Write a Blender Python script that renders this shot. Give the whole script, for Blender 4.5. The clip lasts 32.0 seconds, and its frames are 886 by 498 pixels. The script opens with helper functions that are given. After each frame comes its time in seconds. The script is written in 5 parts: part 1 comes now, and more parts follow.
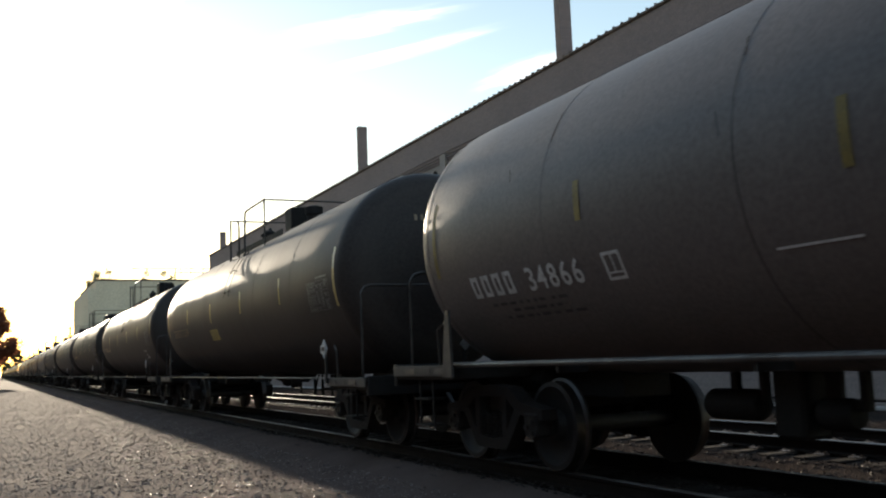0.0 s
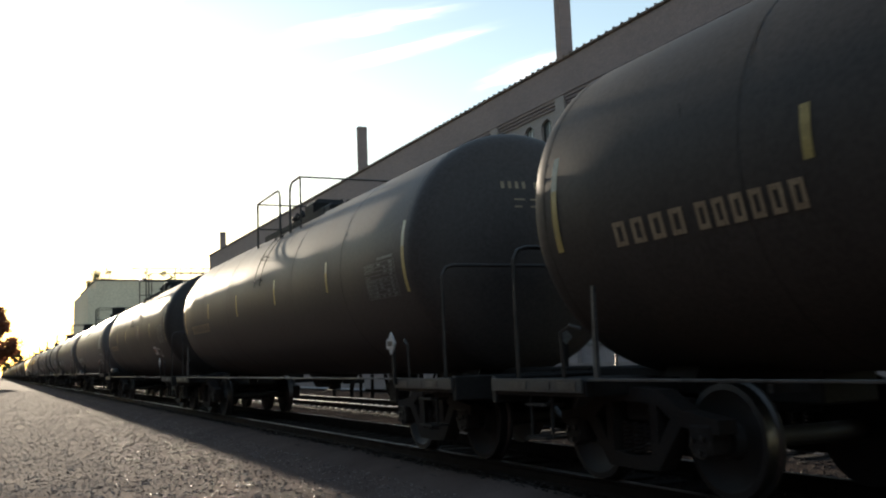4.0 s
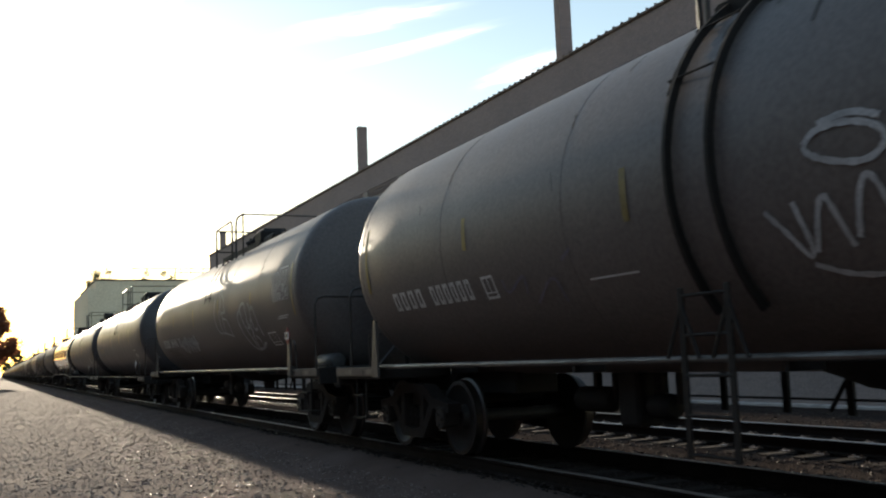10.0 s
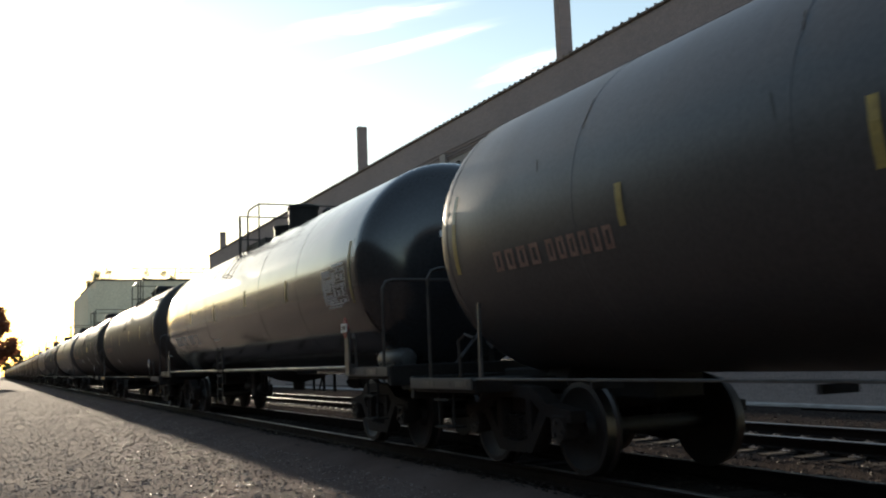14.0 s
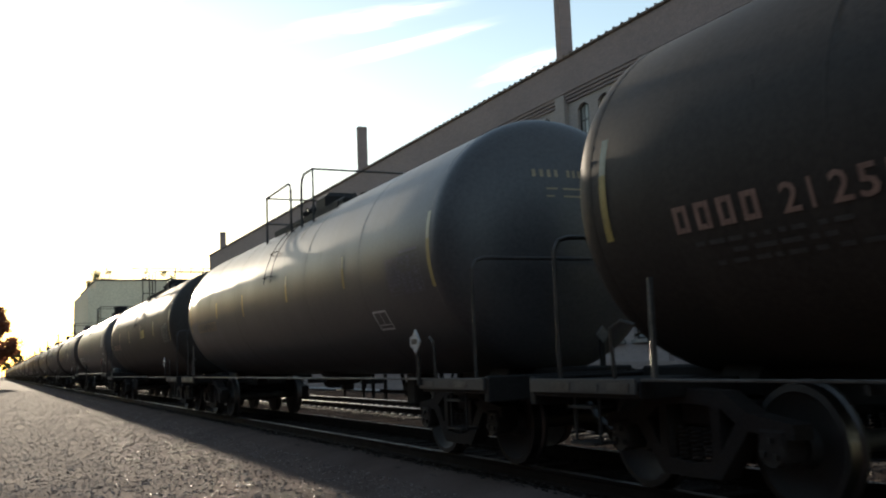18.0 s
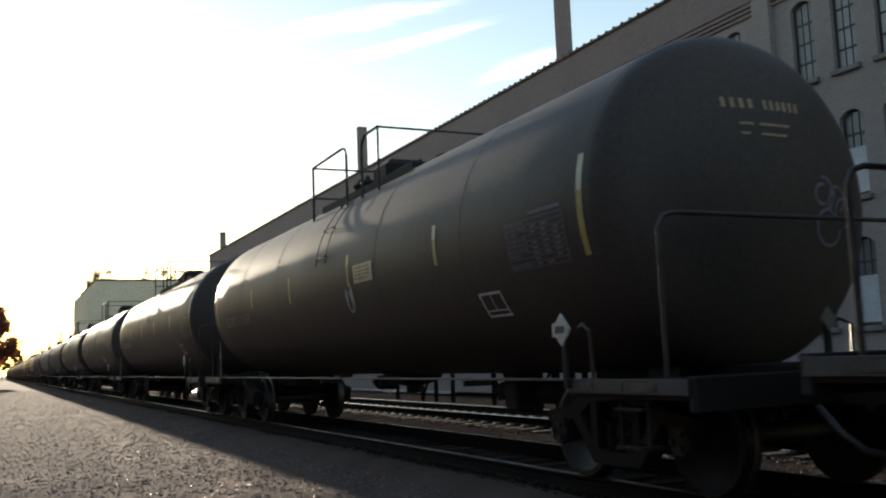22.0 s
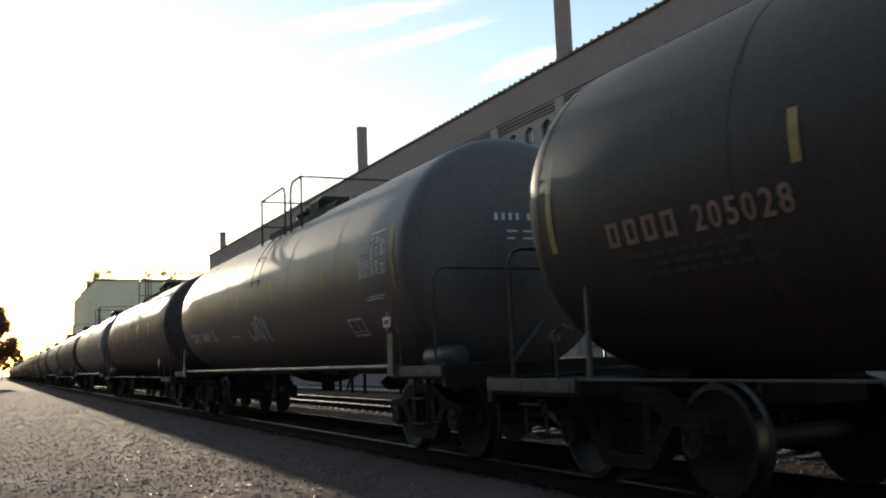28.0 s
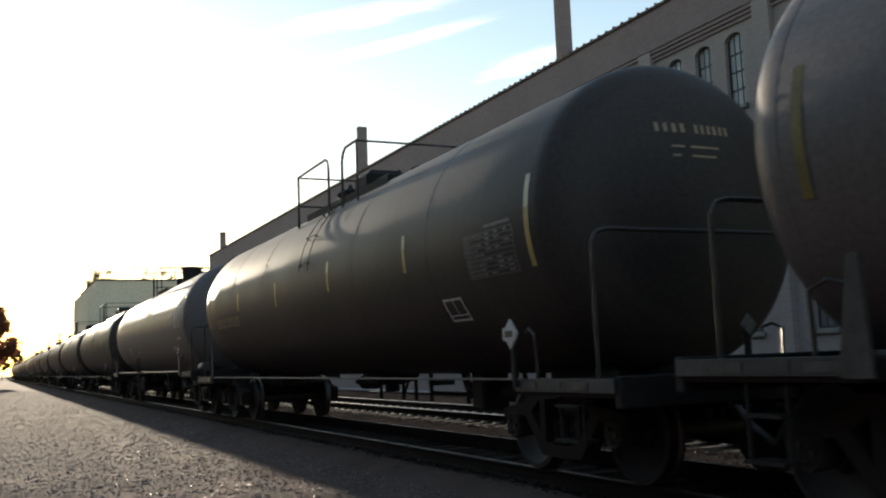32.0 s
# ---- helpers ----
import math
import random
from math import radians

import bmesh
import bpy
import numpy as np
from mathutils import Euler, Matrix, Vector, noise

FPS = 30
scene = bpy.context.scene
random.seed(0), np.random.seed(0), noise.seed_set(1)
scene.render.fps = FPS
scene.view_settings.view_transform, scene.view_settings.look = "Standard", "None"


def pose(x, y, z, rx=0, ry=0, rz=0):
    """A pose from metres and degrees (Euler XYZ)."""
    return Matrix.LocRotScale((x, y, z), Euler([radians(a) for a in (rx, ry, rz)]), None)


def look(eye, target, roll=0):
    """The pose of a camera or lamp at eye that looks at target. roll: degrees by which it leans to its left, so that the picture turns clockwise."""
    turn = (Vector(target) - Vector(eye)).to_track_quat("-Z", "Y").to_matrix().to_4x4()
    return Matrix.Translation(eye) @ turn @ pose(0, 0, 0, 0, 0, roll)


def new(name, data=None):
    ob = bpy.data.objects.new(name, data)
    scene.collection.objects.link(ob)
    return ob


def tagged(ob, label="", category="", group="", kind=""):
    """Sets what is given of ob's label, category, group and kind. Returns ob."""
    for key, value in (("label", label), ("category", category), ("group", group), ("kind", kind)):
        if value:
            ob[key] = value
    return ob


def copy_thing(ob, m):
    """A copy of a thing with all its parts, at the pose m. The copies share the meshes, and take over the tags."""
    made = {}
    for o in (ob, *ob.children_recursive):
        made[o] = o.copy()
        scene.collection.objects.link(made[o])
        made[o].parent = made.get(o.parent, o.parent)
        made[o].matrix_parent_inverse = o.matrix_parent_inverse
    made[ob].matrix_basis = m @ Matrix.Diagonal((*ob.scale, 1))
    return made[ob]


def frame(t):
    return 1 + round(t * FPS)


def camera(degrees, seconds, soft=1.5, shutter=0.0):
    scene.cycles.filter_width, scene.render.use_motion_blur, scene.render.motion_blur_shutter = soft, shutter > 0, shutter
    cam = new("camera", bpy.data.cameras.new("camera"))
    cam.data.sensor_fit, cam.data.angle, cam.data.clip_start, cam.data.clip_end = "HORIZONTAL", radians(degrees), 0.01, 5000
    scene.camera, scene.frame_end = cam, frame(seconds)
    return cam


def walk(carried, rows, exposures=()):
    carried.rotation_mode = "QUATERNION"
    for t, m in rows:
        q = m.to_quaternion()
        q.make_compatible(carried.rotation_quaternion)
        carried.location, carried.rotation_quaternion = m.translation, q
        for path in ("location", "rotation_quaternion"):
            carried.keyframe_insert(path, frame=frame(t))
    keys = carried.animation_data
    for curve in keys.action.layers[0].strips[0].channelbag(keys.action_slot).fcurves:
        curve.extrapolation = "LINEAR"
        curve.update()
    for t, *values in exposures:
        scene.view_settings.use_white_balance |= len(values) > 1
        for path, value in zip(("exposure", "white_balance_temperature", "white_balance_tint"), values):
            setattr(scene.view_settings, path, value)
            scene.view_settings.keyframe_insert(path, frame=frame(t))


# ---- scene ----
import functools

DURATION = 32.0
EYE = Vector((0.0, 0.0, 1.18))          # height above the top of the rails
YAW, PITCH, ROLL = 25.36, 6.60, -2.19   # degrees: to the right of the track, upwards, lean
AIM = EYE + Vector((math.sin(radians(YAW)) * math.cos(radians(PITCH)), math.cos(radians(YAW)) * math.cos(radians(PITCH)), math.sin(radians(PITCH))))
cam = camera(50.0, DURATION, soft=2.1, shutter=0.07)
walk(cam, [(0.0, look(EYE, AIM, ROLL)), (DURATION, look(EYE, AIM, ROLL))], exposures=[(0.0, 0.91, 6580, 11), (DURATION, 0.91, 6580, 11)])

# ---- light: a low sun almost in line with the track, clear sky
SUN_EL, SUN_AZ = radians(7.3), radians(1.8)
world = bpy.data.worlds.new("world")
scene.world = world
world.use_nodes = True
wn = world.node_tree
sky = wn.nodes.new("ShaderNodeTexSky")
sky.sky_type = "NISHITA"
sky.sun_disc = False
sky.sun_elevation, sky.sun_rotation = SUN_EL, SUN_AZ
sky.air_density, sky.dust_density, sky.ozone_density = 1.0, 0.20, 0.75
wn.nodes["Background"].inputs["Strength"].default_value = 0.150
wn.links.new(sky.outputs[0], wn.nodes["Background"].inputs["Color"])
sun_data = bpy.data.lights.new("sun", "SUN")
sun_data.energy, sun_data.angle, sun_data.color = 5.0, radians(0.55), (1.0, 0.86, 0.66)
sun = new("sun", sun_data)
sun.matrix_world = look((0, 0, 60), Vector((0, 0, 60)) - Vector((math.sin(SUN_AZ) * math.cos(SUN_EL), math.cos(SUN_AZ) * math.cos(SUN_EL), math.sin(SUN_EL))))


# ---- materials
def mat(name, colour, rough=0.6, metal=0.0, tint=None, scale=3.0, fine=40.0, bump=0.15, spread=0.35, rough_var=0.15, per_object=0.0, stretch=(1, 1, 1), depth=0.02, coat=0.0, island=0.0, spec=0.5):
    """A surface with stains at one scale, grain at another and fine relief. tint: the colour of the stains."""
    m = bpy.data.materials.new(name)
    m.use_nodes = True
    nt = m.node_tree
    L, N = nt.links.new, nt.nodes.new
    b = nt.nodes["Principled BSDF"]
    tint = tint or tuple(c * 0.55 for c in colour)
    tc = N("ShaderNodeTexCoord")
    mp = N("ShaderNodeMapping")
    mp.inputs["Scale"].default_value = stretch
    L(tc.outputs["Object"], mp.inputs["Vector"])
    n1, n2 = N("ShaderNodeTexNoise"), N("ShaderNodeTexNoise")
    n1.inputs["Scale"].default_value, n1.inputs["Detail"].default_value, n1.inputs["Roughness"].default_value = scale, 6, 0.62
    n2.inputs["Scale"].default_value, n2.inputs["Detail"].default_value = fine, 4
    L(mp.outputs[0], n1.inputs["Vector"])
    L(tc.outputs["Object"], n2.inputs["Vector"])
    ramp = N("ShaderNodeMapRange")
    ramp.inputs["From Min"].default_value, ramp.inputs["From Max"].default_value = 0.5 - spread / 2, 0.5 + spread / 2
    L(n1.outputs[0], ramp.inputs[0])
    mix = N("ShaderNodeMix")
    mix.data_type = "RGBA"
    mix.inputs[6].default_value, mix.inputs[7].default_value = (*tint, 1), (*colour, 1)
    L(ramp.outputs[0], mix.inputs[0])
    last = mix.outputs[2]
    grain = N("ShaderNodeMapRange")
    grain.inputs["From Min"].default_value, grain.inputs["From Max"].default_value = 0.3, 0.7
    grain.inputs["To Min"].default_value, grain.inputs["To Max"].default_value = 0.82, 1.18
    L(n2.outputs[0], grain.inputs[0])
    if per_object or island:
        if island:
            geo = N("ShaderNodeNewGeometry")
            src, amount = geo.outputs["Random Per Island"], island
        else:
            info = N("ShaderNodeObjectInfo")
            src, amount = info.outputs["Random"], per_object
        vary = N("ShaderNodeMapRange")
        vary.inputs["To Min"].default_value, vary.inputs["To Max"].default_value = 1 - amount, 1 + amount
        L(src, vary.inputs[0])
        mul = N("ShaderNodeMath")
        mul.operation = "MULTIPLY"
        L(grain.outputs[0], mul.inputs[0])
        L(vary.outputs[0], mul.inputs[1])
        factor = mul.outputs[0]
    else:
        factor = grain.outputs[0]
    hsv = N("ShaderNodeHueSaturation")
    L(factor, hsv.inputs["Value"])
    L(last, hsv.inputs["Color"])
    L(hsv.outputs[0], b.inputs["Base Color"])
    rr = N("ShaderNodeMapRange")
    rr.inputs["To Min"].default_value, rr.inputs["To Max"].default_value = min(1, rough + rough_var), max(0.03, rough - rough_var)
    L(n1.outputs[0], rr.inputs[0])
    L(rr.outputs[0], b.inputs["Roughness"])
    b.inputs["Metallic"].default_value = metal
    b.inputs["Coat Weight"].default_value = coat
    b.inputs["Coat Roughness"].default_value = 0.12
    b.inputs["Specular IOR Level"].default_value = spec
    if bump:
        bp = N("ShaderNodeBump")
        bp.inputs["Strength"].default_value, bp.inputs["Distance"].default_value = bump, depth
        L(n2.outputs[0], bp.inputs["Height"])
        L(bp.outputs[0], b.inputs["Normal"])
    return m


def tank_paint(name, colour, dust, rough, coat=0.0, dirt=0.5, spec=0.5):
    """Tank paint with streaks that run down the shell, road dust and per-car variation."""
    m = mat(name, colour, rough, 0, dust, 0.9, 24, 0.008, 0.9, 0.1, per_object=0.22, stretch=(0.35, 1.6, 0.35), depth=0.01, coat=coat, spec=spec)
    nt = m.node_tree
    L, N = nt.links.new, nt.nodes.new
    b = nt.nodes["Principled BSDF"]
    base = b.inputs["Base Color"].links[0].from_socket
    tc = N("ShaderNodeTexCoord")
    mp = N("ShaderNodeMapping")
    mp.inputs["Scale"].default_value = (0.18, 5.0, 0.18)
    L(tc.outputs["Object"], mp.inputs["Vector"])
    n = N("ShaderNodeTexNoise")
    n.inputs["Scale"].default_value, n.inputs["Detail"].default_value = 1.3, 5
    L(mp.outputs[0], n.inputs["Vector"])
    r = N("ShaderNodeMapRange")
    r.inputs["From Min"].default_value, r.inputs["From Max"].default_value = 0.55, 0.8
    r.inputs["To Max"].default_value = dirt
    L(n.outputs[0], r.inputs[0])
    mix = N("ShaderNodeMix")
    mix.data_type = "RGBA"
    mix.inputs[7].default_value = (*dust, 1)
    L(r.outputs[0], mix.inputs[0])
    L(base, mix.inputs[6])
    L(mix.outputs[2], b.inputs["Base Color"])
    return m


def brick_mat(name, c1, c2, mortar):
    m = mat(name, c1, 0.88, 0, c2, 0.35, 30, 0.2, 0.5, 0.05)
    nt = m.node_tree
    L, N = nt.links.new, nt.nodes.new
    b = nt.nodes["Principled BSDF"]
    base = b.inputs["Base Color"].links[0].from_socket
    tc = N("ShaderNodeTexCoord")
    sep, com = N("ShaderNodeSeparateXYZ"), N("ShaderNodeCombineXYZ")
    L(tc.outputs["Object"], sep.inputs[0])
    L(sep.outputs["Y"], com.inputs["X"])
    L(sep.outputs["Z"], com.inputs["Y"])
    br = N("ShaderNodeTexBrick")
    br.inputs["Scale"].default_value = 1.0
    br.inputs["Brick Width"].default_value, br.inputs["Row Height"].default_value, br.inputs["Mortar Size"].default_value = 0.215, 0.075, 0.006
    br.inputs["Color1"].default_value, br.inputs["Color2"].default_value = (1.05, 1.03, 1.02, 1), (0.92, 0.92, 0.93, 1)
    br.inputs["Mortar"].default_value = (*mortar, 1)
    L(com.outputs[0], br.inputs["Vector"])
    mix = N("ShaderNodeMix")
    mix.data_type, mix.blend_type = "RGBA", "MULTIPLY"
    mix.inputs[0].default_value = 1.0
    L(base, mix.inputs[6])
    L(br.outputs[0], mix.inputs[7])
    L(mix.outputs[2], b.inputs["Base Color"])
    bp = N("ShaderNodeBump")
    bp.inputs["Strength"].default_value, bp.inputs["Distance"].default_value = 0.5, 0.008
    bp.invert = True
    L(br.outputs["Fac"], bp.inputs["Height"])
    L(bp.outputs[0], b.inputs["Normal"])
    return m


def leaf_mat(name, colour, tint, through_share):
    """Leaves that let part of the light behind them through."""
    m = mat(name, colour, 0.7, 0.0, tint, 0.6, 8, 0.0, island=0.4)
    nt = m.node_tree
    L, N = nt.links.new, nt.nodes.new
    b = nt.nodes["Principled BSDF"]
    thin, mix = N("ShaderNodeBsdfTranslucent"), N("ShaderNodeMixShader")
    L(b.inputs["Base Color"].links[0].from_socket, thin.inputs["Color"])
    mix.inputs[0].default_value = through_share
    L(b.outputs[0], mix.inputs[1])
    L(thin.outputs[0], mix.inputs[2])
    L(mix.outputs[0], nt.nodes["Material Output"].inputs["Surface"])
    return m


def glow_cloud(name, strength, scale, stretch, cut, seed):
    """Thin ice cloud: bright where the fibres are dense, clear between them."""
    m = bpy.data.materials.new(name)
    m.use_nodes = True
    nt = m.node_tree
    L, N = nt.links.new, nt.nodes.new
    nt.nodes.remove(nt.nodes["Principled BSDF"])
    tc, mp, n, w, g = N("ShaderNodeTexCoord"), N("ShaderNodeMapping"), N("ShaderNodeTexNoise"), N("ShaderNodeTexNoise"), N("ShaderNodeTexGradient")
    mp.inputs["Scale"].default_value = stretch
    mp.inputs["Location"].default_value = (seed * 3.7, seed * 1.9, 0)
    n.inputs["Scale"].default_value, n.inputs["Detail"].default_value, n.inputs["Roughness"].default_value, n.inputs["Distortion"].default_value = scale, 9, 0.6, 0.5
    L(tc.outputs["Object"], mp.inputs["Vector"])
    L(mp.outputs[0], n.inputs["Vector"])
    # a slow wave bends the streak and frays its rim; the half sizes of the sheet are 1 in object space
    w.inputs["Scale"].default_value, w.inputs["Detail"].default_value = 1.4, 4
    shift = N("ShaderNodeMapping")
    shift.inputs["Location"].default_value = (seed * 5.3, 0, 0)
    L(tc.outputs["Object"], shift.inputs["Vector"])
    L(shift.outputs[0], w.inputs["Vector"])
    off, add = N("ShaderNodeVectorMath"), N("ShaderNodeVectorMath")
    off.operation, add.operation = "MULTIPLY_ADD", "ADD"
    off.inputs[1].default_value, off.inputs[2].default_value = (0.5, 1.5, 0), (-0.25, -0.75, 0)
    L(w.outputs["Color"], off.inputs[0])
    L(off.outputs[0], add.inputs[0])
    L(tc.outputs["Object"], add.inputs[1])
    g.gradient_type = "QUADRATIC_SPHERE"
    L(add.outputs[0], g.inputs["Vector"])
    mr = N("ShaderNodeMapRange")
    mr.inputs["From Min"].default_value, mr.inputs["From Max"].default_value = cut, cut + 0.36
    L(n.outputs[0], mr.inputs[0])
    edge = N("ShaderNodeMath")
    edge.operation = "MULTIPLY"
    er = N("ShaderNodeMapRange")
    er.inputs["From Max"].default_value = 0.45
    er.interpolation_type = "SMOOTHSTEP"
    L(g.outputs["Fac"], er.inputs[0])
    L(er.outputs[0], edge.inputs[0])
    L(mr.outputs[0], edge.inputs[1])
    em, tr, mx = N("ShaderNodeEmission"), N("ShaderNodeBsdfTransparent"), N("ShaderNodeMixShader")
    em.inputs["Color"].default_value, em.inputs["Strength"].default_value = (1.0, 0.985, 0.95, 1), strength
    L(edge.outputs[0], mx.inputs[0])
    L(tr.outputs[0], mx.inputs[1])
    L(em.outputs[0], mx.inputs[2])
    L(mx.outputs[0], nt.nodes["Material Output"].inputs["Surface"])
    return m


BLACK = tank_paint("worn_black_tank_paint", (0.045, 0.038, 0.036), (0.084, 0.069, 0.060), 0.50, dirt=0.5, spec=0.20)
BLACK_DULL = tank_paint("sooty_black_tank_paint", (0.038, 0.033, 0.030), (0.070, 0.059, 0.051), 0.56, dirt=0.5, spec=0.13)
BLACK_SHEEN = tank_paint("clean_black_tank_paint", (0.070, 0.067, 0.070), (0.100, 0.092, 0.090), 0.40, dirt=0.35, spec=0.48)
GREY = tank_paint("weathered_charcoal_tank_paint", (0.102, 0.090, 0.087), (0.155, 0.133, 0.123), 0.46, dirt=0.45, spec=0.32)
GLOSS = tank_paint("fresh_gloss_black_tank_paint", (0.016, 0.016, 0.019), (0.03, 0.03, 0.03), 0.16, coat=0.5, dirt=0.1)
FRAME = mat("grimy_black_steel", (0.019, 0.018, 0.018), 0.68, 0.0, (0.030, 0.026, 0.023), 2.5, 30, 0.2, 0.5, per_object=0.15, spec=0.22)
TRUCK = mat("rusty_cast_steel", (0.021, 0.018, 0.017), 0.85, 0.0, (0.032, 0.024, 0.020), 4, 40, 0.3, 0.5, per_object=0.2, spec=0.2)
WHEEL = mat("wheel_steel", (0.022, 0.020, 0.019), 0.62, 0.1, (0.034, 0.027, 0.023), 5, 50, 0.1, 0.5)
TREAD = mat("polished_tread_steel", (0.13, 0.12, 0.115), 0.42, 1.0, (0.10, 0.09, 0.085), 8, 60, 0.05)
HOSE = mat("scuffed_rubber_hose", (0.09, 0.085, 0.08), 0.32, 0.0, (0.05, 0.047, 0.044), 6, 50, 0.08)
GRAB = mat("black_handrail_paint", (0.020, 0.019, 0.018), 0.45, 0.0, (0.07, 0.055, 0.045), 6, 50, 0.08)
EDGE = mat("worn_grey_running_edge", (0.14, 0.137, 0.134), 0.40, 0.35, (0.06, 0.056, 0.053), 3, 40, 0.1)
RESERVOIR = mat("dull_grey_reservoir_paint", (0.05, 0.05, 0.05), 0.5, 0.0, (0.07, 0.068, 0.066), 3, 30, 0.1)
WHITE = mat("dull_white_stencil_paint", (0.80, 0.80, 0.78), 0.6, 0.0, (0.52, 0.51, 0.49), 7, 60, 0.05, 0.5)
DIM = mat("faded_small_print", (0.080, 0.077, 0.073), 0.6, 0.0, (0.045, 0.043, 0.041), 7, 60, 0.05, 0.5)
PANEL_INK = mat("greyed_stencil_paint", (0.26, 0.255, 0.25), 0.6, 0.0, (0.12, 0.117, 0.112), 7, 60, 0.05, 0.5)
CREAM = mat("yellowed_stencil_paint", (0.46, 0.34, 0.21), 0.6, 0.0, (0.25, 0.18, 0.11), 7, 60, 0.05, 0.5)
RUSTRED = mat("faded_red_stencil_paint", (0.42, 0.26, 0.20), 0.65, 0.0, (0.22, 0.13, 0.10), 7, 60, 0.05, 0.5)
YELLOW = mat("yellow_reflective_tape", (0.33, 0.245, 0.055), 0.5, 0.0, (0.12, 0.09, 0.035), 3.5, 40, 0.05, 0.5, per_object=0.15)
PALETAPE = mat("pale_reflective_tape", (0.60, 0.55, 0.36), 0.4, 0.0, (0.42, 0.38, 0.24), 6, 60, 0.05, per_object=0.15)
DRIP = mat("dried_spill_stain", (0.062, 0.053, 0.046), 0.6, 0.0, (0.036, 0.031, 0.027), 5, 50, 0.05, island=0.5)
YELLOW_OLD = mat("worn_yellow_tape", (0.50, 0.36, 0.10), 0.45, 0.0, (0.34, 0.25, 0.08), 6, 60, 0.05, per_object=0.15)
LABEL_INK = mat("faded_brown_label_print", (0.26, 0.19, 0.06), 0.6, 0.0, (0.18, 0.13, 0.05), 6, 60, 0.03)
LABEL_YELLOW = mat("yellow_label_panel", (0.52, 0.40, 0.09), 0.5, 0.0, (0.40, 0.30, 0.07), 4, 60, 0.05)
SPRAY_WHITE = mat("white_spray_paint", (0.62, 0.62, 0.63), 0.7, 0.0, (0.30, 0.30, 0.31), 5, 40, 0.04, 0.6)
SPRAY_VIOLET = mat("pale_violet_spray_paint", (0.22, 0.20, 0.25), 0.7, 0.0, (0.11, 0.10, 0.13), 5, 40, 0.04, 0.6)
PLACARD = mat("white_placard", (0.70, 0.70, 0.69), 0.45, 0.0, (0.52, 0.51, 0.5), 6, 50, 0.03)
PLACARD_RED = mat("red_placard", (0.28, 0.035, 0.03), 0.5, 0.0, (0.16, 0.025, 0.022), 6, 50, 0.03)
RAILSIDE = mat("rusty_rail_steel", (0.024, 0.017, 0.014), 0.85, 0.0, (0.016, 0.012, 0.010), 3, 40, 0.25, 0.5, spec=0.1)
RAILTOP = mat("polished_rail_head", (0.42, 0.40, 0.38), 0.30, 1.0, (0.30, 0.27, 0.25), 2, 60, 0.05, stretch=(6, 0.4, 6))
TIE = mat("weathered_creosote_tie", (0.054, 0.045, 0.040), 0.85, 0.0, (0.030, 0.025, 0.022), 2.5, 26, 0.4, 0.5, per_object=0.35, stretch=(0.6, 6, 6), spec=0.1)
PLATE = mat("tie_plate_steel", (0.55, 0.50, 0.46), 0.35, 0.7, (0.08, 0.05, 0.04), 6, 60, 0.2)
GROUND = mat("dusty_gravel_ground", (0.172, 0.126, 0.110), 0.95, 0.0, (0.112, 0.083, 0.073), 0.9, 60, 0.25, 0.5, 0.03, depth=0.012, spec=0.006)
STONE = mat("crushed_grey_stone", (0.215, 0.160, 0.140), 0.46, 0.0, (0.150, 0.112, 0.098), 4, 60, 0.3, 0.5, 0.25, island=0.6, spec=0.30)
PEBBLE = mat("shiny_pale_pebble", (0.34, 0.28, 0.24), 0.24, 0.0, (0.20, 0.16, 0.14), 4, 60, 0.2, 0.5, 0.1, island=0.5)
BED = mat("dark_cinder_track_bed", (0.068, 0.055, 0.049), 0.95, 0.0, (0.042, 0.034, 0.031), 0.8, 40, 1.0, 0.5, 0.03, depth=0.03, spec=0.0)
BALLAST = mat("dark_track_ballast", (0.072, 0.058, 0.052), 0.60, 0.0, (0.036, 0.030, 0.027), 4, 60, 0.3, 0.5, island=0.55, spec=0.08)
BRICK_DARK = brick_mat("brown_parapet_brick", (0.262, 0.205, 0.208), (0.215, 0.170, 0.174), (0.9, 0.9, 0.9))
BRICK = brick_mat("taupe_painted_brick", (0.340, 0.292, 0.282), (0.290, 0.250, 0.243), (1.02, 1.02, 1.02))
BRICK_PALE = brick_mat("pale_grey_plinth_brick", (0.32, 0.262, 0.246), (0.255, 0.210, 0.198), (0.9, 0.9, 0.9))
# for the two unseen walls; dark to cut the light they throw back
DARKWALL = brick_mat("soot_dark_yard_brick", (0.085, 0.070, 0.064), (0.060, 0.050, 0.047), (0.9, 0.9, 0.9))
COPING = mat("terracotta_coping_tile", (0.16, 0.11, 0.095), 0.7, 0.0, (0.09, 0.065, 0.056), 3, 40, 0.2, per_object=0.3)
WINFRAME = mat("dark_window_frame_paint", (0.060, 0.055, 0.052), 0.6, 0.0, (0.04, 0.036, 0.034), 5, 40, 0.1)
SILL = mat("stone_window_sill", (0.24, 0.225, 0.21), 0.85, 0.0, (0.17, 0.16, 0.15), 3, 40, 0.2)
KERB = mat("worn_pale_concrete", (0.50, 0.46, 0.44), 0.85, 0.0, (0.36, 0.33, 0.31), 3, 40, 0.2)
PANE = mat("dusty_window_glass", (0.24, 0.245, 0.25), 0.22, 0.0, (0.34, 0.335, 0.33), 2.0, 30, 0.02, 0.6, 0.1, per_object=0.5)
BOARD = mat("white_window_board", (0.66, 0.69, 0.72), 0.6, 0.0, (0.52, 0.54, 0.56), 1.5, 30, 0.05)
